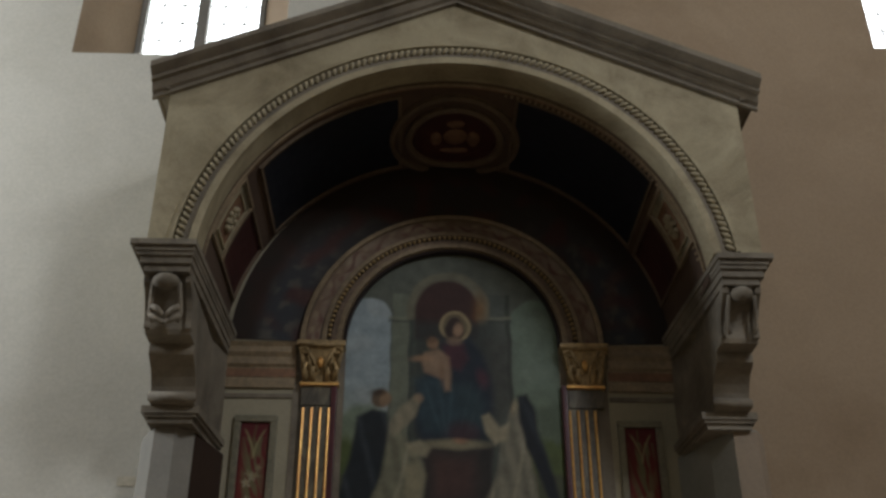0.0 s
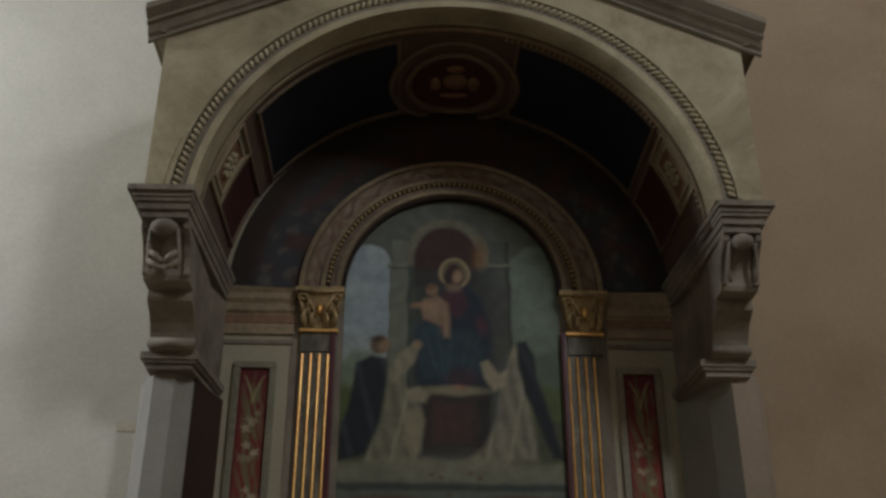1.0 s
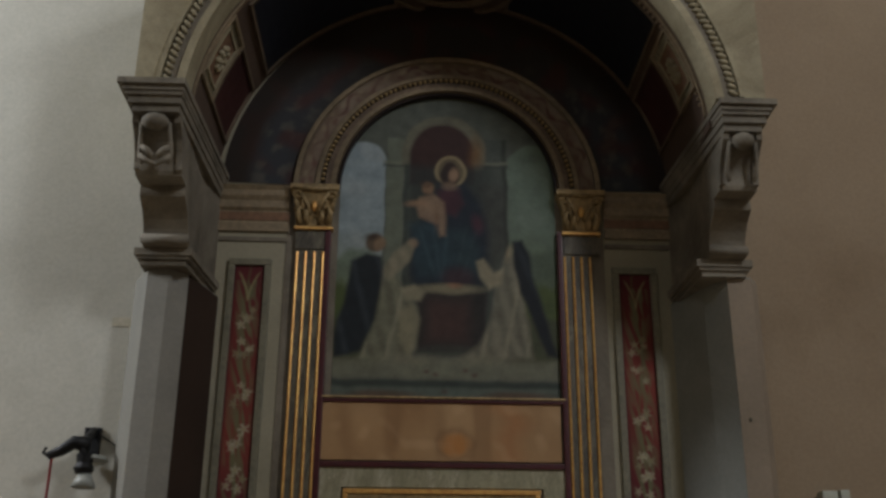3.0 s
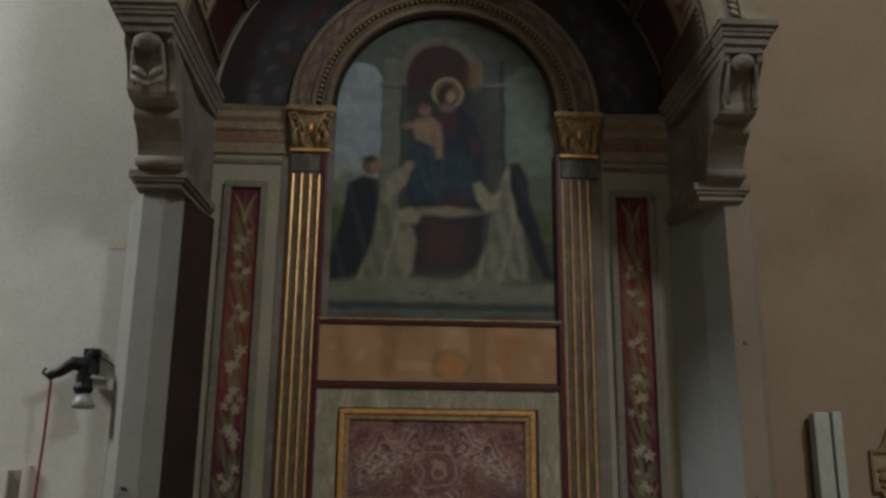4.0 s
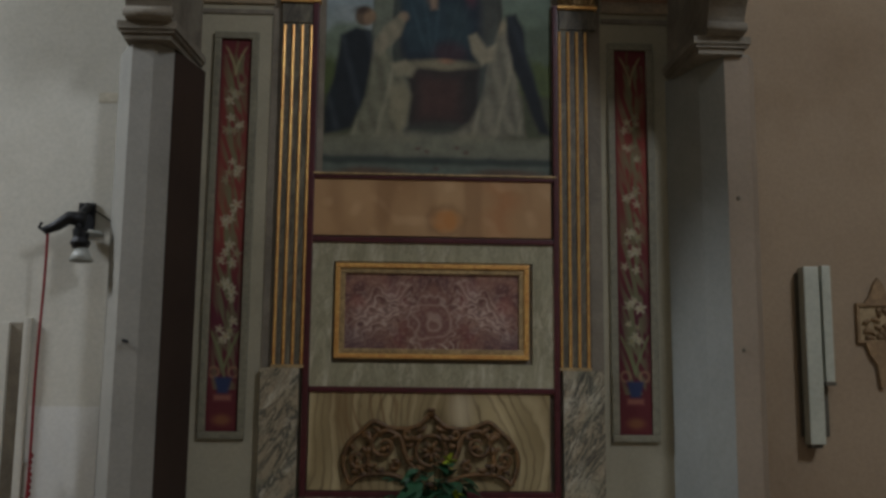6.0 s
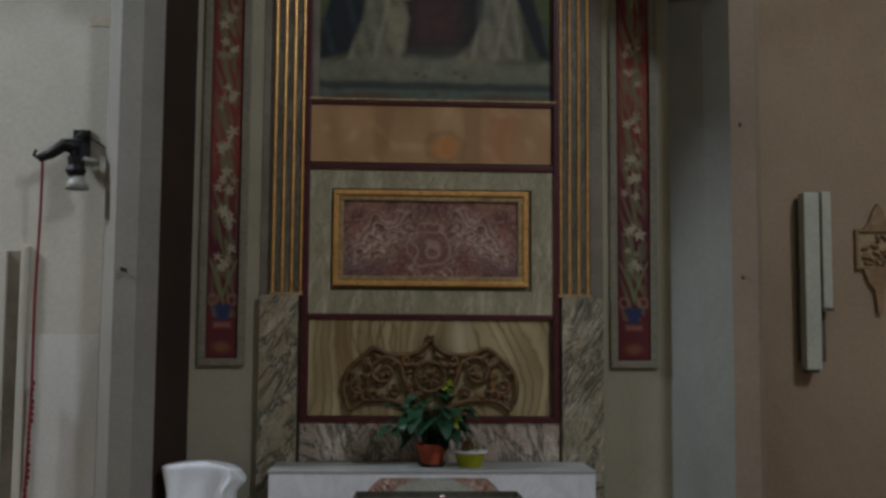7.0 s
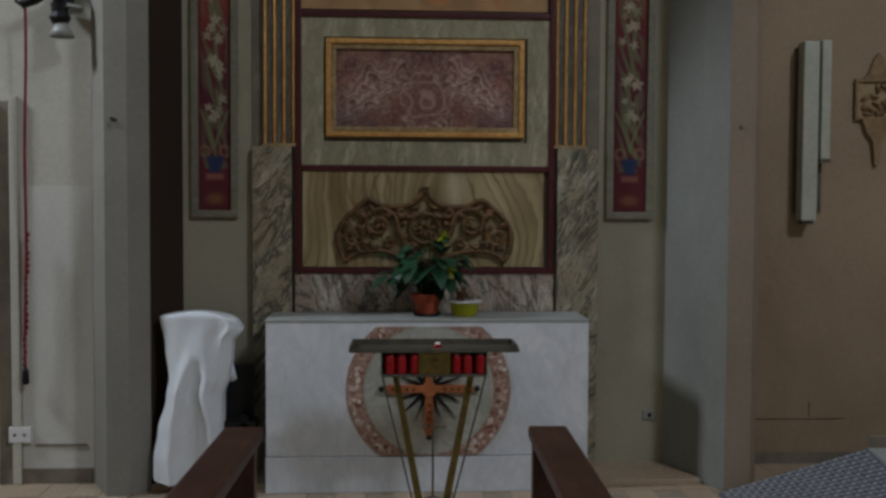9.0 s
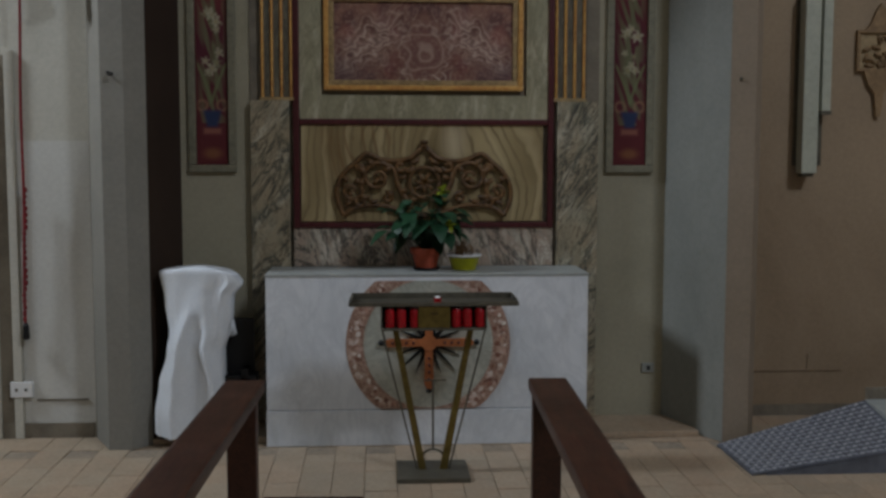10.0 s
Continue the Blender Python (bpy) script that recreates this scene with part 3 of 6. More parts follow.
# painted coffers in the vault: dark blue fields with raised borders, a medallion at the crown


def vault_patch(bm, a0, a1, y0, y1, r0, r1, k=14):
    return arc_band(bm, GX, ZC, [(r0, y0), (r0, y1), (r1, y1), (r1, y0)], a0, a1, k)


def coffer(a0, a1, y0, y1, field, rim):
    part("coffer_field", vault_patch(B(), a0, a1, y0, y1, RIN - 0.004, RIN + 0.01), field, canopy, "dark painted coffer")
    t, da = 0.022, 0.022 / RIN
    bm = vault_patch(B(), a0, a1, y0 - t, y0, RIN - 0.02, RIN + 0.01)
    vault_patch(bm, a0, a1, y1, y1 + t, RIN - 0.02, RIN + 0.01)
    vault_patch(bm, a0 - da, a0, y0 - t, y1 + t, RIN - 0.02, RIN + 0.01, 1)
    vault_patch(bm, a1, a1 + da, y0 - t, y1 + t, RIN - 0.02, RIN + 0.01, 1)
    part("coffer_rim", bm, rim, canopy, "raised moulded coffer border")


D = radians
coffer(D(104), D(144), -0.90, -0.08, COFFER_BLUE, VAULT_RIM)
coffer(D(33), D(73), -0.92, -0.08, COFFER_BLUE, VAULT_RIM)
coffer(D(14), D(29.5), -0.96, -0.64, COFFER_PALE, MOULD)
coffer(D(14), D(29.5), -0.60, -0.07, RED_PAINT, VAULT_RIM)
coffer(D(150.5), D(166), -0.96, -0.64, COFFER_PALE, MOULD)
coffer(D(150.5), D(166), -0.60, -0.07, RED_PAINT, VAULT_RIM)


def on_vault(angle, y, u, v, lift):
    """A point of the soffit, u along the arch and v towards the wall."""
    a = angle + u / RIN
    return GX + (RIN - lift) * math.cos(a), y + v, ZC + (RIN - lift) * math.sin(a)


for angle in (D(21.7), D(158.3)):
    part("coffer_inset", vault_patch(B(), angle - 0.095, angle + 0.095, -0.92, -0.68, RIN - 0.009, RIN), OCHRE, canopy, "faded ochre inset field")
    for y0, y1, a0, a1 in ((-0.935, -0.92, -0.105, 0.105), (-0.68, -0.665, -0.105, 0.105), (-0.92, -0.68, -0.105, -0.095), (-0.92, -0.68, 0.095, 0.105)):
        part("inset_rim", vault_patch(B(), angle + a0, angle + a1, y0, y1, RIN - 0.018, RIN, 4), STONE, canopy, "thin pale fillet")
    for k in range(9):
        t = k * math.tau / 9 + 0.4
        bm = B()
        bmesh.ops.create_uvsphere(bm, u_segments=8, v_segments=5, radius=1, matrix=Matrix.LocRotScale(on_vault(angle, -0.80, 0.075 * math.cos(t), 0.055 * math.sin(t), 0.016), None, (0.022, 0.022, 0.022)))
        part("rosette_leaf", bm, STONE, canopy, "", True)
    for k in range(6):
        t = k * math.tau / 6
        pts = [on_vault(angle, -0.80, r * math.cos(t + b), r * math.sin(t + b), 0.018) for r, b in ((0.010, 0), (0.03, -0.35), (0.05, 0), (0.03, 0.35), (0.010, 0))]
        part("rosette_petal", tube(B(), pts, 0.013, 6), STONE, canopy, "carved pale petal", True)


def crown_ring(r0, r1, lift):
    k = 48
    rows = []
    for r, l in ((r0, 0.0), (r0, lift), ((r0 + r1) / 2, lift * 1.3), (r1, lift), (r1, 0.0)):
        rows.append([on_vault(D(88.8), -0.41, r * math.cos(i * math.tau / k), r * math.sin(i * math.tau / k), l) for i in range(k)])
    return loft(B(), rows, caps=False)


part("medallion", loft(B(), [[on_vault(D(88.8), -0.41, r * math.cos(i * math.tau / 40), r * math.sin(i * math.tau / 40), 0.022) for i in range(40)] for r in (0.33, 0.15, 0.02)]), RED_PAINT, canopy, "dark red round medallion at the crown")
part("medallion_ground", crown_ring(0.36, 0.46, 0.010), VAULT, canopy)
part("medallion_rim", crown_ring(0.315, 0.37, 0.045), VAULT_RIM, canopy, "moulded round rim")
part("medallion_rim", crown_ring(0.445, 0.485, 0.035), VAULT_RIM, canopy, "outer moulded rim")
for u, v, ru, rv in ((0.14, 0.0, 0.05, 0.09), (0.0, -0.02, 0.10, 0.10), (-0.14, 0.0, 0.05, 0.09), (0.0, 0.14, 0.12, 0.04), (0.0, -0.17, 0.07, 0.04)):
    bm = B()
    bmesh.ops.create_uvsphere(bm, u_segments=10, v_segments=6, radius=1, matrix=Matrix.LocRotScale(on_vault(D(88.8), -0.41, u, v, 0.024), None, (ru, rv, 0.03)))
    part("medallion_ornament", bm, OCHRE, canopy, "faded painted ornament", True)
# ---------------------------------------------------------------- altarpiece
piece = thing("altarpiece", (CX, 0.0, 0.0), "tall arched altarpiece of coloured marble panels and gilded pilasters", "altarpiece")
PX0, PX1, PZ0, PZC, PR = -0.605, 0.865, 3.245, 4.69, 0.735


def soft(d, w=0.012):
    """One inside (d below 0), zero outside, with a brushed edge."""
    t = min(max(0.5 - d / w / 2, 0), 1)
    return t * t * (3 - 2 * t)


def ell(x, z, cx, cz, rx, rz, lean=0.0):
    dx, dz = x - cx - lean * (z - cz), z - cz
    q = math.hypot(dx / rx, dz / rz)
    return (q - 1) * min(rx, rz)


def rect(x, z, x0, x1, z0, z1):
    return max(x0 - x, x - x1, z0 - z, z - z1)


def arched(x, z, x0, x1, z0, z1):
    r = (x1 - x0) / 2
    return max(x0 - x, x - x1, z0 - z) if z < z1 - r else math.hypot(x - (x0 + x1) / 2, z - z1 + r) - r


def taper(x, z, x0, w0, z0, x1, w1, z1):
    t = min(max((z - z0) / (z1 - z0), 0), 1)
    return max(abs(x - x0 - (x1 - x0) * t) - (w0 + (w1 - w0) * t), z0 - z, z - z1)


def lay(base, colour, amount):
    return tuple(b + (c - b) * amount for b, c in zip(base, srgb(colour)))


FORMS = dict(
    cloak_l=[(-0.51, 4.17), (-0.41, 4.23), (-0.30, 4.21), (-0.30, 4.01), (-0.34, 3.77), (-0.43, 3.55), (-0.60, 3.50), (-0.61, 3.65), (-0.55, 3.89)],
    habit_l=[(-0.31, 4.13), (-0.20, 4.06), (-0.17, 3.97), (-0.07, 3.85), (-0.06, 3.66), (-0.11, 3.51), (-0.44, 3.50), (-0.36, 3.68), (-0.32, 3.92)],
    sleeve_l=[(-0.31, 4.10), (-0.23, 4.23), (-0.12, 4.32), (-0.09, 4.29), (-0.12, 4.18), (-0.20, 4.10), (-0.26, 4.04)],
    cloak_r=[(0.57, 4.33), (0.64, 4.35), (0.68, 4.25), (0.71, 4.05), (0.78, 3.81), (0.86, 3.52), (0.79, 3.54), (0.70, 3.76), (0.62, 3.98), (0.58, 4.14)],
    habit_r=[(0.52, 4.21), (0.58, 4.24), (0.61, 4.07), (0.65, 3.89), (0.69, 3.52), (0.21, 3.50), (0.34, 3.60), (0.43, 3.78), (0.48, 4.07)])
FORMS.update(
    sleeve_r=[(0.33, 4.18), (0.38, 4.20), (0.44, 4.11), (0.50, 4.14), (0.49, 4.02), (0.41, 3.99), (0.35, 4.07)],
    mantle=[(0.08, 4.77), (0.25, 4.77), (0.35, 4.61), (0.41, 4.39), (0.41, 4.13), (0.35, 4.02), (-0.08, 4.01), (-0.12, 4.12), (-0.10, 4.40), (0.03, 4.57)],
    lap=[(-0.13, 4.45), (0.03, 4.48), (0.14, 4.41), (0.19, 4.20), (0.16, 4.06), (-0.06, 4.08), (-0.10, 4.19)],
    lap2=[(0.14, 4.41), (0.27, 4.43), (0.35, 4.29), (0.35, 4.09), (0.20, 4.04), (0.18, 4.20)],
    bodice=[(0.06, 4.70), (0.20, 4.72), (0.24, 4.60), (0.18, 4.51), (0.09, 4.54)],
    child=[(-0.06, 4.64), (0.03, 4.67), (0.11, 4.61), (0.12, 4.37), (0.08, 4.36), (0.07, 4.45), (-0.06, 4.50), (-0.08, 4.57)])
FORMS.update(
    drape=[(-0.19, 3.98), (-0.08, 4.01), (-0.02, 3.96), (-0.05, 3.90), (-0.14, 3.90)],
    knee=[(-0.19, 3.83), (-0.10, 3.87), (-0.05, 3.78), (-0.07, 3.58), (-0.13, 3.53), (-0.19, 3.66)],
    throne_side=[(0.36, 4.75), (0.53, 4.75), (0.53, 4.30), (0.43, 4.11), (0.39, 4.41)])
BOUNDS = {k: (min(p[0] for p in v), max(p[0] for p in v), min(p[1] for p in v), max(p[1] for p in v)) for k, v in FORMS.items()}


def outline(x, z, name):
    """Signed distance from one of the painted forms, negative inside."""
    far = rect(x, z, *BOUNDS[name])
    if far > 0.08:
        return far
    poly, best, inside = FORMS[name], 9.0, False
    for (ax, az), (bx, bz) in zip(poly, poly[1:] + poly[:1]):
        ex, ez = bx - ax, bz - az
        t = min(max(((x - ax) * ex + (z - az) * ez) / (ex * ex + ez * ez), 0), 1)
        best = min(best, math.hypot(x - ax - t * ex, z - az - t * ez))
        if (az > z) != (bz > z) and x < ax + (z - az) / ez * ex:
            inside = not inside
    return -best if inside else best


def altar_painting(x, z):
    """Plain coloured forms: arcade, sky, throne and draped shapes."""
    zz = z
    x, z = x + noise.noise((x * 7, z * 7, 2.0)) * 0.012, z + noise.noise((x * 7, z * 7, 7.0)) * 0.012
    c = srgb("4e5248")
    for a, b_ in ((-0.62, -0.30), (0.54, 0.90)):
        left = a < 0
        haze = min(max((4.42 - z) / 0.5, 0), 1)
        air = lay(srgb("7e8a8c") if left else srgb("5e6b5c"), "6e7458" if left else "525c3e", haze)
        air = lay(air, "8e9694" if left else "667264", min(max(noise.noise((x * 4, z * 5, 3.0)) * 1.4, 0), 0.5))
        hill = 4.20 + 0.06 * math.sin(x * 9 + a) + 0.05 * noise.noise((x * 11, 0, 5.0))
        air = lay(air, "5a6650" if left else "465040", soft(z - hill, 0.03) * 0.7)
        air = lay(air, "47522c", soft(z - 4.02 - 0.09 * noise.noise((x * 14, z * 6, 1.0)), 0.05))
        air = lay(air, "3c3c30", soft(z - 3.78, 0.02) * 0.7)
        k = soft(arched(x, z, a, b_, 3.45, 5.06), 0.012)
        c = tuple(p + (q - p) * k for p, q in zip(c, air))
    # piers of the arcade and the central niche
    for x0, x1, tone in ((-0.29, -0.17, "5f6455"), (-0.17, -0.14, "3c423b"), (0.38, 0.53, "454a42"), (0.51, 0.54, "33382f")):
        c = lay(c, tone, soft(rect(x, z, x0, x1, 3.5, 5.10), 0.012))
    for x0, x1 in ((-0.32, -0.15), (0.37, 0.55)):
        c = lay(c, "6a6c5a", soft(rect(x, z, x0, x1, 4.90, 4.925), 0.012) * 0.8)
        c = lay(c, "3a3f38", soft(rect(x, z, x0, x1, 4.88, 4.90), 0.012) * 0.8)
    c = lay(c, "5f5d4c", soft(arched(x, z, -0.19, 0.39, 4.9, 5.28)))
    c = lay(c, "35221d", soft(arched(x, z, -0.13, 0.31, 4.75, 5.21), 0.02))
    c = lay(c, "6c4a22", soft(ell(x, z, 0.325, 4.98, 0.035, 0.09), 0.05) * 0.8)
    c = lay(c, "2a302c", soft(rect(x, z, -0.14, 0.40, 3.9, 4.88), 0.05) * 0.8)
    c = lay(c, "3a3a34", soft(outline(x, z, "throne_side"), 0.05) * 0.7)
    # enthroned blue form with a pale ring above it
    c = lay(c, "1e262e", soft(outline(x, z, "mantle"), 0.04))
    c = lay(c, "283a40", soft(outline(x, z, "lap"), 0.04) * 0.85)
    c = lay(c, "283a3e", soft(outline(x, z, "lap2"), 0.05) * 0.8)
    c = lay(c, "42262c", soft(outline(x, z, "bodice"), 0.03) * 0.9)
    c = lay(c, "4c2a32", soft(ell(x, z, 0.335, 4.46, 0.035, 0.06, -0.2), 0.03) * 0.8)
    c = lay(c, "3c2428", soft(ell(x, z, 0.20, 4.07, 0.10, 0.07), 0.04) * 0.7)
    for k, (fx, lean) in enumerate(((-0.02, 0.3), (0.05, 0.15), (0.12, -0.1), (0.23, -0.25), (0.30, -0.3))):
        ridge = abs(x - fx - lean * (4.3 - z)) - 0.006
        c = lay(c, "4a626a" if k < 3 else "3c4a4c", soft(ridge, 0.02) * soft(rect(x, z, -0.1, 0.36, 4.06, 4.42), 0.06) * 0.2)
    d = math.hypot(x - 0.152, z - 4.853)
    c = lay(c, "6c6248", soft(d - 0.105, 0.02) * 0.7)
    c = lay(c, "9c8c68", soft(abs(d - 0.10) - 0.010, 0.012) * 0.6)
    c = lay(c, "2a1f1b", soft(ell(x, z, 0.145, 4.825, 0.066, 0.092, 0.1), 0.014) * 0.95)
    c = lay(c, "8c725a", soft(ell(x, z, 0.17, 4.825, 0.034, 0.050, 0.2), 0.016) * 0.9)
    c = lay(c, "7c6854", soft(ell(x, z, 0.14, 4.735, 0.045, 0.03), 0.02) * 0.7)
    # small pale form beside it
    c = lay(c, "846e58", soft(outline(x, z, "child"), 0.022) * 0.92)
    c = lay(c, "8a6e54", soft(ell(x, z, -0.085, 4.60, 0.06, 0.022, 0.3), 0.02) * 0.8)
    c = lay(c, "6e543e", soft(ell(x, z, 0.055, 4.50, 0.012, 0.06), 0.02) * 0.6)
    c = lay(c, "7c624a", soft(ell(x, z, -0.005, 4.715, 0.042, 0.048), 0.015) * 0.9)
    c = lay(c, "4e3a2a", soft(ell(x, z, -0.015, 4.745, 0.04, 0.028), 0.02) * 0.7)
    # rounded pedestal with a ledge
    c = lay(c, "2a2723", soft(taper(x, z, 0.16, 0.215, 3.55, 0.16, 0.235, 3.97), 0.02))
    c = lay(c, "46302a", soft(rect(x, z, 0.0, 0.27, 3.62, 3.90), 0.06) * 0.7)
    c = lay(c, "1f1c1a", soft(rect(x, z, 0.33, 0.40, 3.58, 3.94), 0.05) * 0.5)
    c = lay(c, "3a3c34", soft(ell(x, z, 0.15, 3.56, 0.23, 0.04), 0.02) * 0.7)
    c = lay(c, "7a735b", soft(ell(x, z, 0.14, 3.985, 0.215, 0.032), 0.02) * 0.9)
    c = lay(c, "8c6850", soft(ell(x, z, 0.18, 4.01, 0.04, 0.016), 0.015) * 0.8)
    # kneeling draped shapes
    fold = 0.5 + 0.5 * math.sin(x * 62 + z * 14 + 3 * noise.noise((x * 4, z * 4, 0)))
    for name in ("habit_l", "habit_r"):
        k = soft(outline(x, z, name), 0.03)
        if k > 0:
            c = lay(c, "6a6955" if name == "habit_l" else "757160", k)
            c = lay(c, "4a4a3c", k * fold * 0.55)
            c = lay(c, "8a8670", k * max(math.sin(x * 41 - z * 9), 0) ** 4 * 0.5)
    c = lay(c, "7e785f", soft(outline(x, z, "knee"), 0.03) * 0.8)
    c = lay(c, "868068", soft(outline(x, z, "drape"), 0.025) * 0.9)
    c = lay(c, "837c66", soft(outline(x, z, "sleeve_l"), 0.02))
    c = lay(c, "565444", soft(outline(x, z, "sleeve_l"), 0.02) * fold * 0.5)
    c = lay(c, "847d66", soft(outline(x, z, "sleeve_r"), 0.02))
    c = lay(c, "8a765e", soft(ell(x, z, -0.10, 4.31, 0.03, 0.025), 0.02) * 0.8)
    c = lay(c, "191e21", soft(outline(x, z, "cloak_l"), 0.02))
    c = lay(c, "30383c", soft(outline(x, z, "cloak_l"), 0.03) * max(math.sin(x * 34 + z * 9), 0) ** 3 * 0.6)
    c = lay(c, "54432f", soft(ell(x, z, -0.355, 4.305, 0.065, 0.062), 0.015) * 0.95)
    c = lay(c, "7c664e", soft(ell(x, z, -0.325, 4.30, 0.04, 0.05), 0.015) * 0.9)
    c = lay(c, "33281e", soft(ell(x, z, -0.375, 4.345, 0.05, 0.025, 0.6), 0.02) * 0.8)
    c = lay(c, "15191d", soft(outline(x, z, "cloak_r"), 0.02))
    c = lay(c, "2a3236", soft(outline(x, z, "cloak_r"), 0.03) * max(math.sin(x * 30 + z * 12 + 1), 0) ** 3 * 0.5)
    c = lay(c, "8c8066", soft(ell(x, z, 0.545, 4.25, 0.022, 0.05, 0.2), 0.02) * 0.8)
    # step and ledge at the foot
    c = lay(c, "6c6c5a", soft(rect(x, z, -0.62, 0.9, 3.37, 3.50), 0.03) * 0.8)
    for cx in (-0.12, 0.36):
        c = lay(c, "74705c", soft(ell(x, z, cx, 3.50, 0.16, 0.03), 0.03) * 0.7)
    c = lay(c, "353c36", soft(rect(x, z, -0.62, 0.9, 3.315, 3.36), 0.015))
    c = lay(c, "535c52", soft(rect(x, z, -0.62, 0.9, 3.22, 3.31), 0.02))
    for cx in (-0.30, 0.58):
        c = lay(c, "533c2e", soft(ell(x, z, cx, 3.262, 0.22, 0.03), 0.02) * 0.8)
    for cx, cz in ((0.0, 3.42), (0.06, 3.40), (0.25, 3.43), (0.31, 3.40), (0.12, 3.29)):
        c = lay(c, "4a2c28", soft(ell(x, z, cx, cz, 0.018, 0.012), 0.012) * 0.6)
    s = 1 + 0.22 * noise.noise((x * 13, zz * 13, 0)) + 0.12 * noise.noise((x * 40, zz * 40, 3))
    return tuple(v * s * 1.05 for v in c)


def into_arch(x, z):
    """Keeps a sheet's points inside the arched opening."""
    dx = abs(x - CX) / PR
    top = PZC + PR * math.sqrt(max(1 - dx * dx, 0.0))
    return x, min(z, top)


painting = painted("painting", PX0, PX1, PZ0, PZC + PR, -0.012, 190, 290, into_arch, altar_painting, OIL, piece, "dark arched oil painting of draped shapes in an arcade")
# backing slab and marble panels
part("backing", box(B(), -0.95, 1.19, -0.008, 0.0, 1.0, 4.69), STONE_DARK, piece)
part("amber_panel", box(B(), -0.655, 0.855, -0.03, -0.008, 2.845, 3.21), M_ORANGE, piece, "amber alabaster panel")
bm = B()
for x0, x1, z0, z1 in ((-0.655, -0.515, 1.90, 2.80), (0.735, 0.875, 1.90, 2.80), (-0.515, 0.735, 1.90, 2.045), (-0.515, 0.735, 2.68, 2.80)):
    box(bm, x0, x1, -0.03, -0.008, z0, z1)
part("marble_border", bm, M_GREEN, piece, "green-grey veined marble border")
part("breccia_panel", box(B(), -0.46, 0.68, -0.022, -0.008, 2.09, 2.63), M_RED, piece, "book-matched red and white marble panel")
for k, (a, b, y, m) in enumerate(((0.0, 0.03, -0.055, GILT), (0.03, 0.062, -0.042, GILT_DULL))):
    x0, x1, z0, z1 = -0.502 + a, 0.711 - a, 2.073 + a, 2.668 - a
    w = b - a
    for q in ((x0, x1, z1 - w, z1), (x0, x1, z0, z0 + w), (x0, x0 + w, z0 + w, z1 - w), (x1 - w, x1, z0 + w, z1 - w)):
        part("gilt_frame", box(B(), q[0], q[1], y, -0.008, q[2], q[3], 0.006), m, piece, "gilded moulding")
part("onyx_panel", box(B(), -0.645, 0.84, -0.03, -0.008, 1.275, 1.865), ONYX, piece, "banded brown onyx panel")
for x0, x1, z0, z1 in ((-0.69, -0.65, 1.235, 4.4), (0.87, 0.905, 1.235, 4.4)):
    part("red_moulding", box(B(), x0, x1, -0.05, -0.008, z0, z1, 0.008), BORDO, piece, "narrow oxblood upright")
for z in (3.21, 2.80, 1.865, 1.235):
    h = 0.035 if z < 3.2 else 0.022
    part("red_moulding", box(B(), -0.65, 0.87, -0.046, -0.008, z, z + h, 0.007), BORDO, piece, "narrow oxblood crossbar")
part("gilt_sill", box(B(), -0.66, 0.89, -0.055, -0.008, 3.234, 3.248, 0.004), GILT_DULL, piece, "thin gilt sill")


def amber(x, z):
    """Amber alabaster: soft upright clouds and one ring-shaped flaw."""
    w = noise.noise((x * 2.2, z * 1.6, 4)) + 0.5 * noise.noise((x * 5, z * 4, 9))
    c = lay(srgb("987650"), "ab8a62", min(max(0.5 + w, 0), 1))
    c = lay(c, "7c5a3a", min(max(noise.noise((x * 7, z * 2.0, 2)) * 1.3, 0), 0.55))
    c = lay(c, "a8683a", soft(abs(x - 0.52 + 0.1 * noise.noise((z * 6, 0, 0))) - 0.06, 0.1) * 0.45)
    d = math.hypot((x - 0.19) * 0.9, z - 2.95) + 0.022 * noise.noise((x * 18, z * 18, 1))
    c = lay(c, "b07438", soft(d - 0.075, 0.03) * 0.8)
    c = lay(c, "6a4a30", soft(abs(d - 0.095) - 0.012, 0.03) * 0.55)
    return lay(c, "c0a078", min(max(noise.noise((x * 9, z * 9, 6)) - 0.2, 0), 0.4))


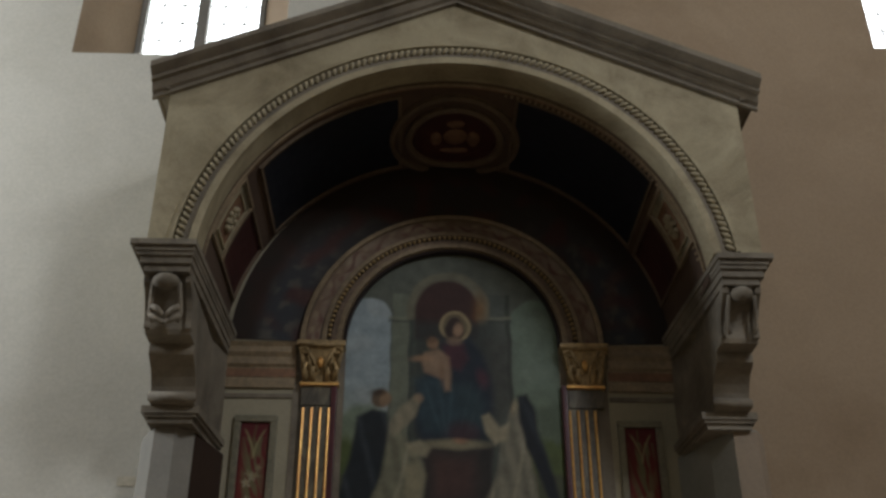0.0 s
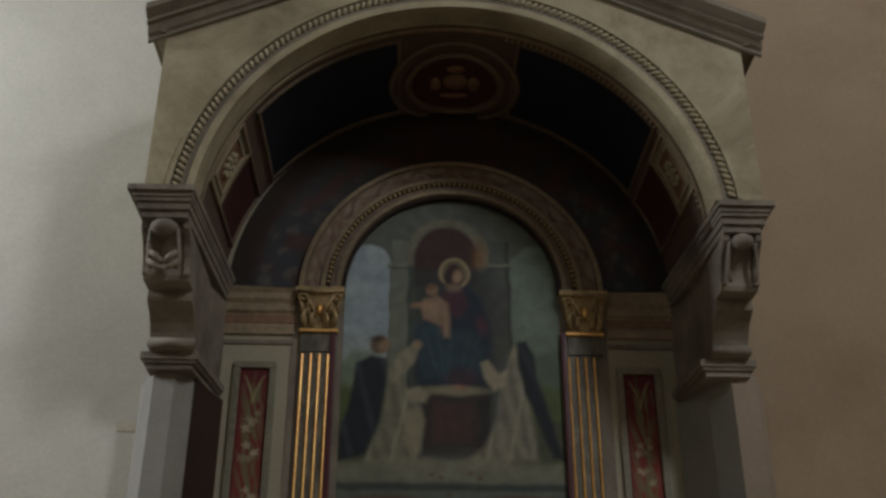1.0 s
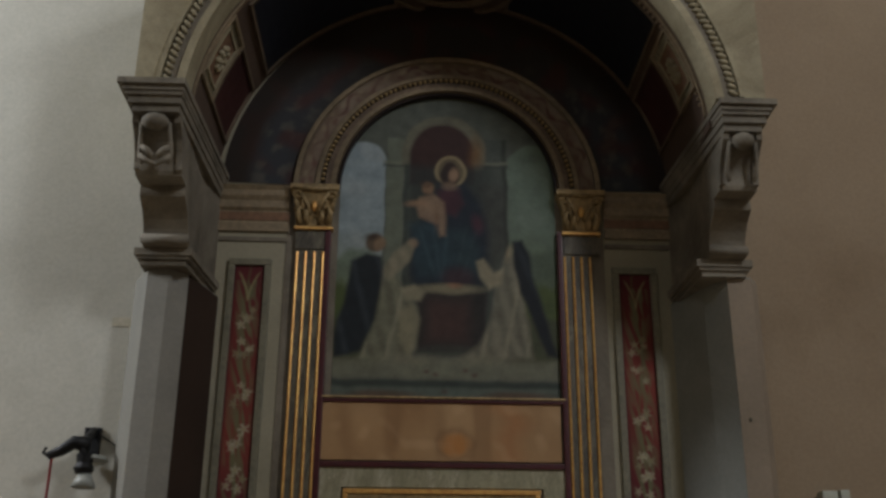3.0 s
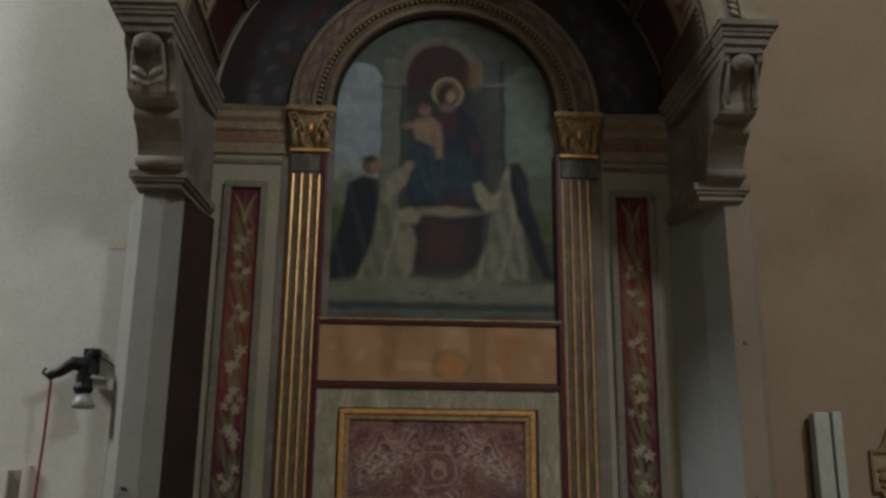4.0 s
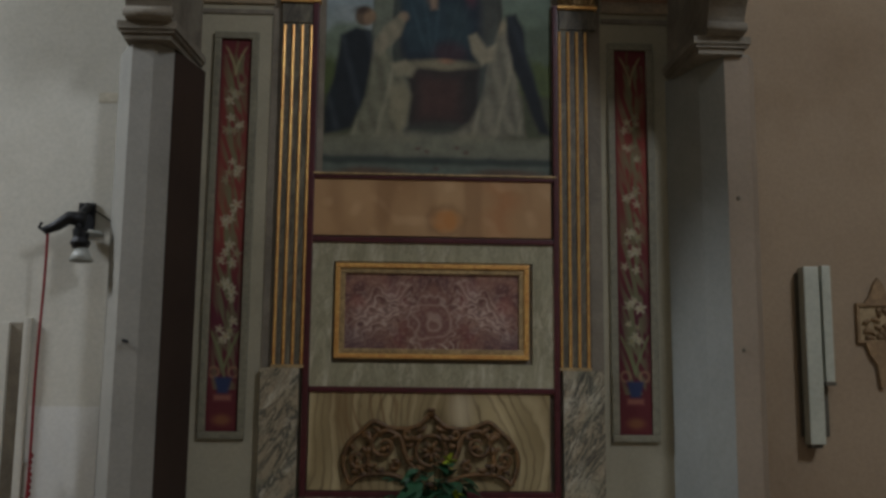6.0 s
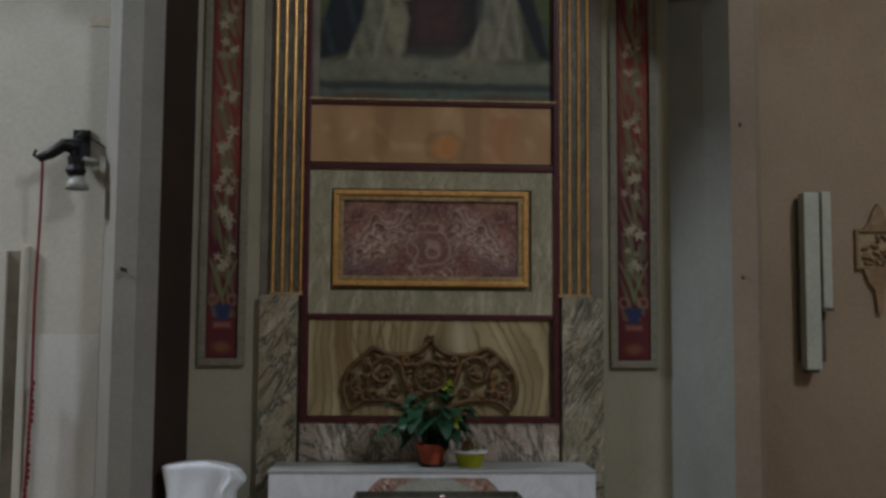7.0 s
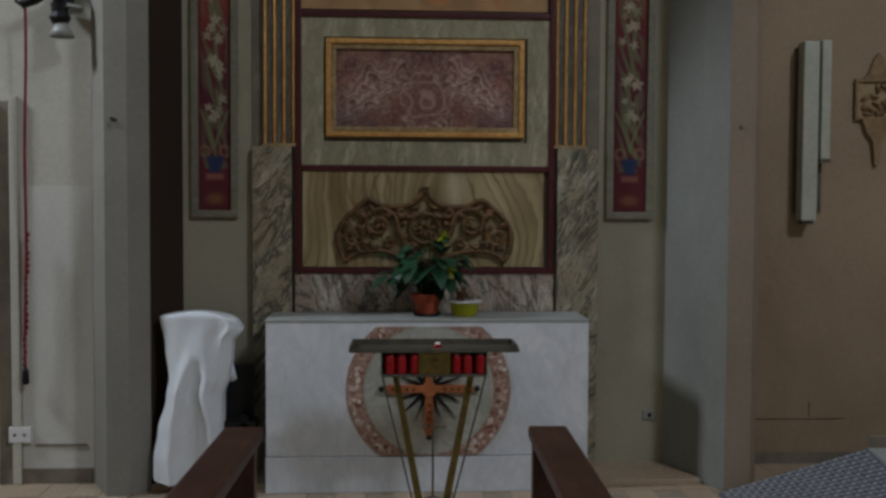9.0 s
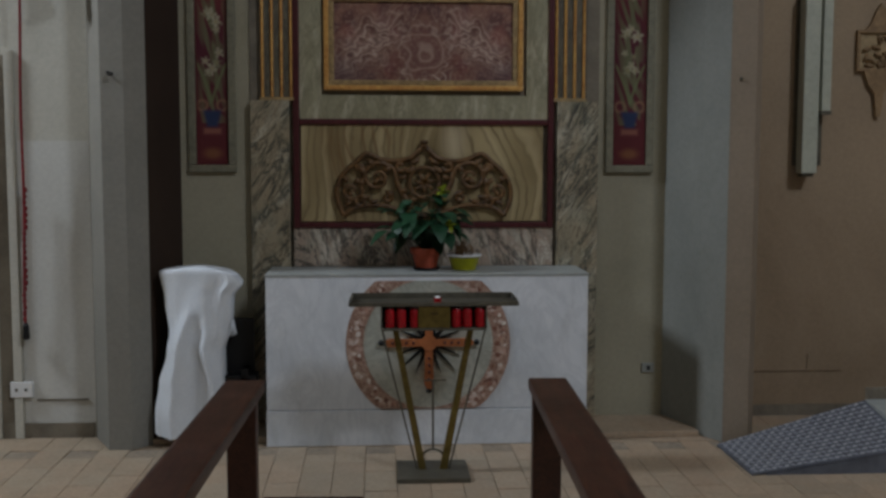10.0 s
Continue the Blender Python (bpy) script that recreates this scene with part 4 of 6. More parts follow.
def breccia(x, z):
    """Book-matched red marble: pale veins folded about the middle, arching outwards like wings from a ragged ring."""
    u, v = abs(x - 0.11 + 0.03 * noise.noise((x * 3, z * 3, 20))), z - 2.33 + 0.05 * noise.noise((x * 4, z * 4, 30))
    w = noise.noise((u * 3.5, v * 4.5, 1))
    w2 = noise.noise((u * 10, v * 12, 5))
    w3 = noise.noise((u * 26, v * 26, 8))
    w4 = noise.noise((u * 55, v * 55, 2))
    c = lay(srgb("5e3c36"), "8a6656", min(max(0.5 + 0.9 * w + 0.5 * w3, 0), 1))
    c = lay(c, "4a2a30", min(max(w2 * 1.5, 0), 0.6))
    c = lay(c, "80403c", min(max(noise.noise((u * 7, v * 7, 12)) * 1.4 - 0.1, 0), 0.55))
    # wings
    g = v - 0.20 + 1.15 * (u - 0.06) ** 2 + 0.10 * w + 0.05 * w2 + 0.022 * w3
    wing = soft(abs(u - 0.33) - 0.17, 0.14) * soft(abs(g + 0.09) - 0.12, 0.10)
    c = lay(c, "a88e80", wing * min(max(0.5 + 0.8 * w2 + 0.5 * w3, 0), 0.75))
    c = lay(c, "c4b2a2", wing * max(math.sin(105 * g + 4 * w2 + 3 * w3), 0) ** 3 * 0.75)
    c = lay(c, "3e2422", wing * max(-math.sin(105 * g + 4 * w2 + 3 * w3), 0) ** 4 * 0.6)
    # long pale threads across the whole slab
    for k, zz in enumerate((0.22, 0.06, -0.12)):
        thread = abs(v - zz + 0.7 * (u - 0.1) ** 2 + 0.09 * noise.noise((u * 6, k, 3)) + 0.03 * noise.noise((u * 22, k, 9))) - 0.003
        c = lay(c, "bca898", soft(thread, 0.008) * min(max(0.2 + 1.2 * noise.noise((u * 9, v * 9, k)), 0), 0.7))
    # ragged ring in the middle
    su = x - 0.11
    w2, w3 = noise.noise((su * 10, v * 12, 15)), noise.noise((su * 26, v * 26, 18))
    r, th = math.hypot(su, (v + 0.02) * 1.05), math.atan2(v + 0.02, su)
    core = soft(r - 0.15, 0.05)
    c = lay(c, "75524a", core * 0.7)
    c = lay(c, "b09a8a", core * max(math.sin(70 * r + 5 * w2 + 3 * w), 0) ** 3 * 0.55)
    rag = 0.150 + 0.03 * noise.noise((math.cos(th) * 2, math.sin(th) * 2, 1)) + 0.04 * w2 + 0.04 * w3
    c = lay(c, "cdbdac", soft(abs(r - rag) - 0.003, 0.012) * (0.45 + 0.6 * max(w3, 0)))
    drip = soft(abs(math.sin(u * 60 + 4 * w2)) - 0.35, 0.3) * soft(abs(v + 0.20) - 0.035, 0.03) * soft(u - 0.15, 0.05)
    c = lay(c, "c8b8a8", drip * 0.8)
    c = lay(c, "a48a7c", min(max(w4 * 0.7, 0), 0.35))
    return lay(c, "363040", soft(0.36 - u, 0.2) * soft(v + 0.12, 0.12) * 0.5)


def onyx_bands(x, z):
    """Onyx with flowing contour bands."""
    f = x + 0.24 * noise.noise((x * 1.6, z * 1.1, 3)) + 0.06 * noise.noise((x * 4.5, z * 2.5, 8)) + 0.012 * noise.noise((x * 20, z * 12, 4)) + 0.25 * (z - 1.5) * (x - 0.3)
    w = noise.noise((x * 3, z * 2.5, 1))
    c = lay(srgb("7e6e4c"), "a3936c", min(max(0.5 + 1.1 * w, 0), 1))
    c = lay(c, "54432a", max(math.sin(110 * f), 0) ** 3 * (0.55 + 0.5 * w))
    c = lay(c, "bfae86", max(math.sin(35 * f + 1.5), 0) ** 5 * 0.45)
    # nested oval growth rings on one side, a pale upright cloud on the other
    q = math.hypot((x + 0.30) * 1.0 + 0.10 * noise.noise((x * 3, z * 3, 6)), (z - 1.78) * 0.55) + 0.03 * noise.noise((x * 8, z * 6, 2))
    c = lay(c, "6a4c2c", max(math.sin(105 * q), 0) ** 3 * soft(q - 0.24, 0.10) * 0.7)
    c = lay(c, "c4b698", soft(ell(x, z, 0.29, 1.76, 0.06, 0.14), 0.06) * 0.6)
    return lay(c, "6d5030", soft(abs(x + 0.40 + 0.3 * (z - 1.6)) - 0.03, 0.08) * 0.4)


painted("amber_face", -0.653, 0.853, 2.847, 3.208, -0.0315, 110, 34, None, amber, POLISHED, piece, "cloudy amber alabaster face")
painted("breccia_face", -0.458, 0.678, 2.092, 2.628, -0.0235, 240, 116, None, breccia, POLISHED, piece, "book-matched red and white marble face")
painted("onyx_face", -0.643, 0.838, 1.277, 1.863, -0.0315, 240, 70, None, onyx_bands, POLISHED, piece, "flowing brown onyx face")
# marble base and pilaster pedestals
part("base_marble", box(B(), -0.69, 0.905, -0.035, -0.008, 1.0, 1.235), M_PLINTH, piece, "veined marble base")
for x0, x1 in ((-0.965, -0.69), (0.905, 1.20)):
    part("pedestal", box(B(), x0 + 0.02, x1 - 0.02, -0.055, -0.001, 0.035, 2.01), M_BASE, piece, "veined marble pedestal")


def pilaster(xc, w):
    pil = part("pilaster", box(B(), xc - w / 2, xc + w / 2, -0.03, -0.008, 2.01, 4.385), PILASTER, piece, "brown painted pilaster")
    for k in range(4):
        x = xc + (k - 1.5) * w * 0.27
        part("gilt_rod", tube(B(), [(x, -0.036, 2.02), (x, -0.036, 4.22)], 0.0095, 8), GILT, pil, "thin gilded rod")
    part("lower_grip", box(B(), xc - w / 2 + 0.005, xc + w / 2 - 0.005, -0.05, -0.03, 2.01, 2.03), GILT_DULL, pil)
    return pil


def gilt_capital(xc, w):
    rings_ = []
    for z, k, d in ((4.385, 0.78, 0.05), (4.40, 0.82, 0.055), (4.41, 0.76, 0.045), (4.52, 0.80, 0.06), (4.62, 0.95, 0.09), (4.645, 1.0, 0.095), (4.65, 1.06, 0.105), (4.69, 1.06, 0.105)):
        h = w / 2 * k
        rings_.append([(xc - h, -d, z), (xc + h, -d, z), (xc + h, -0.002, z), (xc - h, -0.002, z)])
    cap = part("gilt_capital", loft(B(), rings_), GILT_DULL, piece, "carved gilded corinthian capital")
    bm = B()
    for s in (-1, 1):
        spiral = [(xc + s * (w * 0.36 + r * math.cos(a)), -0.10, 4.605 + r * math.sin(a)) for a, r in ((i * 0.45, 0.035 - i * 0.002) for i in range(15))]
        tube(bm, spiral, 0.009, 6)
        tube(bm, [(xc + s * 0.02, -0.075, 4.47), (xc + s * 0.05, -0.09, 4.55), (xc + s * 0.10, -0.105, 4.63)], 0.012, 6)
        tube(bm, [(xc + s * 0.10, -0.06, 4.42), (xc + s * 0.115, -0.08, 4.48), (xc + s * 0.09, -0.085, 4.53)], 0.015, 6)
        tube(bm, [(xc + s * 0.05, -0.06, 4.42), (xc + s * 0.06, -0.075, 4.46), (xc + s * 0.04, -0.085, 4.50)], 0.013, 6)
        for dx, z0, lift in ((0.045, 4.41, 0.085), (0.095, 4.41, 0.08), (0.07, 4.48, 0.095), (0.12, 4.50, 0.09)):
            tube(bm, [(xc + s * dx, -0.055, z0), (xc + s * dx, -0.068, z0 + 0.05), (xc + s * (dx + 0.006), -0.085, z0 + lift), (xc + s * (dx + 0.01), -0.10, z0 + lift - 0.01)], lambda t: 0.017 - 0.008 * t, 6)
    tube(bm, [(xc - w * 0.5, -0.104, 4.655), (xc, -0.112, 4.645), (xc + w * 0.5, -0.104, 4.655)], 0.012, 6)
    part("acanthus", bm, GILT_DULL, cap, "", True)
    bm = B()
    bmesh.ops.create_uvsphere(bm, u_segments=12, v_segments=8, radius=1, matrix=Matrix.LocRotScale((xc, -0.075, 4.535), None, (0.022, 0.02, 0.04)))
    part("gilt_boss", bm, GILT, cap, "bright gilt oval boss", True)
    part("necking", box(B(), xc - w * 0.42, xc + w * 0.42, -0.062, -0.002, 4.375, 4.395, 0.004), GILT, cap)
    part("collar", box(B(), xc - w * 0.38, xc + w * 0.38, -0.04, -0.002, 4.24, 4.375), PILASTER, cap)


pilaster(-0.785, 0.212)
pilaster(1.003, 0.212)
gilt_capital(-0.770, 0.31)
gilt_capital(1.035, 0.31)
# archivolt over the painting
AZ = 4.69
for r0, r1, y, m, label in ((0.735, 0.758, -0.06, ARCH_DARK, "dark inner bead of the arch"), (0.758, 0.766, -0.068, MOULD, ""), (0.765, 0.80, -0.075, MOULD, "moulded arch ring"), (0.80, 0.838, -0.055, ARCH_BROWN, ""),
                            (0.838, 0.872, -0.04, ARCH_DARK, "dark groove"), (0.872, 0.905, -0.06, MOULD, ""), (0.905, 1.02, -0.03, ARCH_BROWN, "broad painted arch band"), (1.02, 1.055, -0.05, MOULD, "outer moulding of the arch")):
    part("arch_ring", arc_band(B(), CX, AZ, [(r0, y), (r0, 0.0), (r1, 0.0), (r1, y * 0.85)], 0.0, math.pi, 56), m, piece, label)
bead_row("pearl", CX, AZ, 0.855, -0.05, 0.05, math.pi - 0.05, 70, (0.015, 0.015, 0.013), GILT_DULL, piece)
# worn painted foliage on the broad band and painted spandrels


def band_paint(x, z):
    a, r = math.atan2(z - AZ, x - CX), math.hypot(x - CX, z - AZ)
    u, v = a * 0.96, r - 0.962
    w = noise.noise((u * 5, v * 9, 2)) + 0.5 * noise.noise((u * 14, v * 14, 7))
    c = lay(srgb("6a5a4a"), "7e7060", min(max(0.5 + w, 0), 1))
    curl = math.sin(u * 26) * 0.032 - v
    c = lay(c, "4e2c28", soft(abs(curl + 0.012 * w) - 0.012, 0.014) * min(max(0.55 + w, 0), 0.85))
    for k in (-1, 1):
        leaf_ = math.sin(u * 52 + k) * 0.5 + noise.noise((u * 20, v * 30, k))
        c = lay(c, "5a3430" if k < 0 else "8c8066", soft(0.35 - leaf_, 0.4) * soft(abs(v - k * 0.02) - 0.016, 0.02) * 0.6)
    return lay(c, "3a302a", soft(0.046 - abs(v), 0.01) * 0.5)


painted("arch_band_paint", 0, 1, 0, 1, -0.0335, 260, 14, lambda u, v: (CX + (0.907 + 0.111 * v) * math.cos(math.pi * u), AZ + (0.907 + 0.111 * v) * math.sin(math.pi * u)), band_paint, FRESCO, piece, "worn red and grey painted foliage band")


def spandrel(x, z):
    r = math.hypot(x - CX, z - AZ)
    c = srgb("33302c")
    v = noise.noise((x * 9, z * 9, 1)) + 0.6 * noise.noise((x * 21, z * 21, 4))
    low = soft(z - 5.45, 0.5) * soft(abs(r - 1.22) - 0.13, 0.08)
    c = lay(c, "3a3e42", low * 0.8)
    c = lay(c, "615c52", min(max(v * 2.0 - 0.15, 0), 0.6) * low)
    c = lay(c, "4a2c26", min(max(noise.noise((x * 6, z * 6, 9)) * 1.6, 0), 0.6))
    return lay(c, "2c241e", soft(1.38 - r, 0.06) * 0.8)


def fan(u, v):
    r, a = 1.06 + 0.49 * v, 0.03 + (math.pi - 0.06) * u
    return CX + r * math.cos(a), AZ + r * math.sin(a)


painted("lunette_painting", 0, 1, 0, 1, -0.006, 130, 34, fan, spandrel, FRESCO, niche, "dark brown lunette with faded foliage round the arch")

# tall floral panels


def floral_panel(name, x0, x1, z0, z1, seed):
    rng = random.Random(seed)
    pan = thing(name, ((x0 + x1) / 2, 0, z0), "tall red painted panel with white lilies and grey frame", "painted panel", "", "floral panels")
    f = 0.045
    for q in ((x0, x1, z0, z0 + f), (x0, x1, z1 - f, z1), (x0, x0 + f, z0 + f, z1 - f), (x1 - f, x1, z0 + f, z1 - f)):
        part("frame", box(B(), q[0], q[1], -0.028, 0.0, q[2], q[3], 0.008), PANEL_FRAME, pan, "olive grey painted frame strip")
    g0, g1, h0, h1 = x0 + f, x1 - f, z0 + f, z1 - f
    xm, w = (g0 + g1) / 2, g1 - g0
    blooms = []
    z = h0 + 0.62
    while z < h1 - 0.25:
        for s in (-1, -0.5, 0.1, 0.6, 1):
            blooms.append((xm + s * rng.uniform(0.03, w * 0.27), z + rng.uniform(-0.075, 0.075), rng.uniform(0.022, 0.044), rng.uniform(0, 6)))
        z += rng.uniform(0.18, 0.28)

    def colour(x, z):
        t = (z - h0) / (h1 - h0)
        c = srgb("552426")
        patch = 0.5 + 0.5 * noise.noise((x * 2, z * 1.3, seed))
        c = lay(c, "8a4234", soft(abs(t - 0.62) - 0.22, 0.2) * patch)
        c = lay(c, "471f2c", soft(abs(t - 0.28) - 0.1, 0.15) * 0.7)
        # stems and leaves
        stem = abs(x - xm - 0.02 * math.sin(z * 7 + seed)) - 0.006
        c = lay(c, "5c5c3c", soft(stem, 0.01) * 0.6 * (1 if t > 0.14 else 0))
        leaf = noise.noise((x * 34 + z * 9, abs(x - xm) * 10 - z * 7, seed))
        c = lay(c, "666a4c", soft(-0.02 - leaf, 0.2) * 0.75 * soft(abs(x - xm) - w * 0.34, 0.05) * (1 if 0.1 < t < 0.96 else 0))
        for bx, bz, br, ph in blooms:
            dx, dz = x - bx, z - bz
            d = math.hypot(dx, dz)
            if d < br * 1.2:
                petal = br * (0.35 + 0.65 * abs(math.cos(2.5 * (math.atan2(dz, dx) + ph))))
                c = lay(c, "a29c84" if ph > 2 else "7e7a62", soft(d - petal * (0.8 + 0.5 * noise.noise((x * 60, z * 60, seed))), 0.012) * 0.75)
                c = lay(c, "8c7c4c", soft(d - br * 0.2, 0.012) * 0.6)
        for s in (-1, 1):
            fr = abs(x - xm - s * 0.5 * max(z - h0 - 0.38, 0) ** 1.2) - 0.007
            c = lay(c, "68704c", soft(fr, 0.01) * 0.9 * soft(rect(x, z, g0, g1, h0 + 0.38, h0 + 0.62), 0.02))
            fr = abs(x - xm - s * 1.1 * max(z - h1 + 0.24, 0) ** 1.7) - 0.005
            c = lay(c, "8a8660", soft(fr, 0.01) * 0.9 * soft(rect(x, z, g0, g1, h1 - 0.24, h1 - 0.05), 0.02))
            sc = abs(math.hypot(x - xm - s * 0.06, z - h0 - 0.36) - 0.03) - 0.006
            c = lay(c, "8c6c54", soft(sc, 0.01) * 0.7)
        c = lay(c, "2a3450", soft(taper(x, z, xm, 0.03, h0 + 0.23, xm, 0.055, h0 + 0.33), 0.015))
        c = lay(c, "8a5c4c", soft(rect(x, z, xm - 0.05, xm + 0.05, h0 + 0.19, h0 + 0.22), 0.015) * 0.8)
        c = lay(c, "7c5434", soft(ell(x, z, xm, h0 + 0.07, 0.05, 0.03), 0.02) * 0.7)
        edge = min(x - g0, g1 - x, z - h0, h1 - z)
        return lay(c, "4c1c20", soft(edge - 0.012, 0.006) * 0.7)
    painted("painted_field", g0, g1, h0, h1, -0.006, 56, 480, None, colour, FRESCO, pan, "faded red field with white flowers")
    return pan


floral_panel("floral_panel", -1.32, -1.035, 1.575, 4.17, 3)
floral_panel("floral_panel", 1.235, 1.535, 1.575, 4.16, 8)

# carved wooden crest
crest = thing("carved_crest", (0.105, -0.03, 1.31), "carved openwork brown wooden crest fixed before the onyx panel", "carving")
CXC = 0.106


def crest_point(a, b, side, y=-0.058):
    """A point of the carving: a outwards from the middle, b up from the lower tips, on one side or the other."""
    return CXC + side * a, y, 1.31 + b


def smooth_line(points, steps=6):
    """A rounded line through a few points."""
    pts = [Vector(p) for p in points]
    ends = [2 * pts[0] - pts[1]] + pts + [2 * pts[-1] - pts[-2]]
    line = []
    for i in range(1, len(ends) - 2):
        p0, p1, p2, p3 = ends[i - 1:i + 3]
        for k in range(steps):
            t = k / steps
            line.append(0.5 * (2 * p1 + (p2 - p0) * t + (2 * p0 - 5 * p1 + 4 * p2 - p3) * t * t + (3 * p1 - p0 - 3 * p2 + p3) * t ** 3))
    return line + [pts[-1]]


def spiral_line(ca, cb, r0, start, turns, way, side, k=30):
    return [crest_point(ca + r0 * (1 - 0.78 * i / k) * math.cos(start + way * turns * i / k), cb + r0 * (1 - 0.78 * i / k) * math.sin(start + way * turns * i / k), side, -0.060 - 0.008 * i / k) for i in range(k + 1)]


RIM_TOP = [(0.0, 0.425), (0.035, 0.395), (0.085, 0.352), (0.175, 0.335), (0.265, 0.345), (0.35, 0.378), (0.42, 0.325), (0.498, 0.248), (0.532, 0.16), (0.522, 0.075), (0.49, 0.0)]
RIM_LOW = [(0.49, 0.0), (0.435, 0.045), (0.345, 0.065), (0.245, 0.062), (0.165, 0.038), (0.08, 0.01), (0.0, 0.0)]
for side in (-1, 1):
    for name, line in (("top_rail", RIM_TOP), ("bottom_rail", RIM_LOW)):
        part(name, tube(B(), smooth_line([crest_point(a, b, side) for a, b in line]), 0.0155, 8), WOOD_CARVED, crest, "", True)
    # stem that parts the wing from the middle
    part("stem", tube(B(), smooth_line([crest_point(a, b, side, -0.062) for a, b in ((0.27, 0.34), (0.19, 0.285), (0.165, 0.20), (0.13, 0.13), (0.07, 0.075))]), lambda t: 0.010 + 0.007 * math.sin(math.pi * t), 8), WOOD_CARVED, crest, "", True)
    for ca, cb, r0, start, turns, way in ((0.285, 0.235, 0.098, 2.6, 8.6, -1), (0.445, 0.155, 0.072, 1.9, 8.0, 1), (0.385, 0.085, 0.034, 0.5, 6.0, -1), (0.145, 0.305, 0.036, 3.4, 6.0, 1),
                                          (0.095, 0.075, 0.035, 1.0, 6.0, -1), (0.225, 0.115, 0.032, 2.0, 6.0, 1), (0.40, 0.29, 0.030, 4.0, 5.5, -1)):
        part("scroll", tube(B(), spiral_line(ca, cb, r0, start, turns, way, side), lambda t: 0.0165 - 0.006 * t, 7), WOOD_CARVED, crest, "", True)
    # leaves that fill the gaps between scrolls
    for a0, b0, a1, b1, w in ((0.36, 0.345, 0.31, 0.285, 0.013), (0.42, 0.30, 0.36, 0.235, 0.015), (0.37, 0.175, 0.37, 0.235, 0.013), (0.33, 0.12, 0.40, 0.135, 0.014), (0.28, 0.10, 0.345, 0.10, 0.012), (0.24, 0.15, 0.19, 0.105, 0.014),
                              (0.48, 0.06, 0.44, 0.085, 0.012), (0.50, 0.24, 0.475, 0.20, 0.012), (0.21, 0.31, 0.255, 0.275, 0.012), (0.06, 0.31, 0.125, 0.27, 0.014), (0.03, 0.36, 0.09, 0.325, 0.012), (0.11, 0.25, 0.155, 0.235, 0.012),
                              (0.11, 0.17, 0.15, 0.15, 0.012), (0.04, 0.10, 0.09, 0.12, 0.012), (0.285, 0.235, 0.315, 0.20, 0.014), (0.445, 0.155, 0.465, 0.125, 0.012), (0.285, 0.235, 0.255, 0.20, 0.012)):
        mid_ = crest_point((a0 + a1) / 2 + (b1 - b0) * 0.2, (b0 + b1) / 2 - (a1 - a0) * 0.2, side, -0.068)
        part("leaf_carving", tube(B(), smooth_line([crest_point(a0, b0, side), mid_, crest_point(a1, b1, side)], 4), lambda t, w=w: 1.35 * w * math.sin(math.pi * (0.12 + 0.76 * t)), 7), WOOD_CARVED, crest, "", True)
part("medallion_ring", tube(B(), [crest_point(0.092 * math.cos(i * math.tau / 36), 0.205 + 0.092 * math.sin(i * math.tau / 36), 1, -0.062) for i in range(37)], 0.012, 8), WOOD_CARVED, crest, "", True)
for i in range(7):
    t = i * math.tau / 7 + 0.2
    part("medallion_leaf", tube(B(), [crest_point(r * math.cos(t + b), 0.20 + r * math.sin(t + b), 1, y) for r, b, y in ((0.012, 0, -0.05), (0.04, 0.12, -0.066), (0.07, -0.05, -0.055))], lambda t: 0.016 - 0.009 * t, 7), WOOD_CARVED, crest, "", True)
part("finial", lathe(B(), CXC, -0.058, [(0.012, 1.715), (0.030, 1.735), (0.016, 1.748), (0.027, 1.760), (0.024, 1.772)], 10), WOOD_CARVED, crest)
for x in (CXC - 0.30, CXC + 0.30):
    part("mounting_peg", box(B(), x - 0.01, x + 0.01, -0.05, -0.029, 1.64, 1.66), WOOD_CARVED, crest)
# ---------------------------------------------------------------- altar table
altar = thing("altar_table", (0.11, -0.28, 0.0), "block altar of white veined marble with an inlaid ring", "altar")
AX0, AX1, AY = -0.82, 1.04, -0.50
part("top_slab", box(B(), AX0 - 0.005, AX1 + 0.005, AY - 0.002, -0.06, 0.984, 1.0, 0.003), M_TOP, altar, "dusty grey marble top")
part("front_block", box(B(), AX0, AX1, AY, -0.065, 0.212, 0.984, 0.004), M_WHITE, altar)
part("plinth", box(B(), AX0 - 0.003, AX1 + 0.003, AY - 0.004, -0.065, 0.0, 0.208, 0.004), M_WHITE, altar, "white marble plinth course")
RX, RZ, RO, RI = 0.11, 0.595, 0.475, 0.375


def clipped_ring(r0, r1, y0, y1, k=72):
    """Ring cut straight at the plinth."""
    bm = B()
    for i in range(k):
        quad = []
        for a, r in ((i, r0), (i + 1, r0), (i + 1, r1), (i, r1)):
            t = a * math.tau / k
            quad.append((RX + r * math.cos(t), min(max(RZ + r * math.sin(t), 0.214), 0.962)))
        if max(q[1] for q in quad) - min(q[1] for q in quad) > 0.0005:
            loft(bm, [[(x, y, z) for x, z in quad] for y in (y0, y1)])
    bmesh.ops.remove_doubles(bm, verts=bm.verts, dist=0.0002)
    return bm


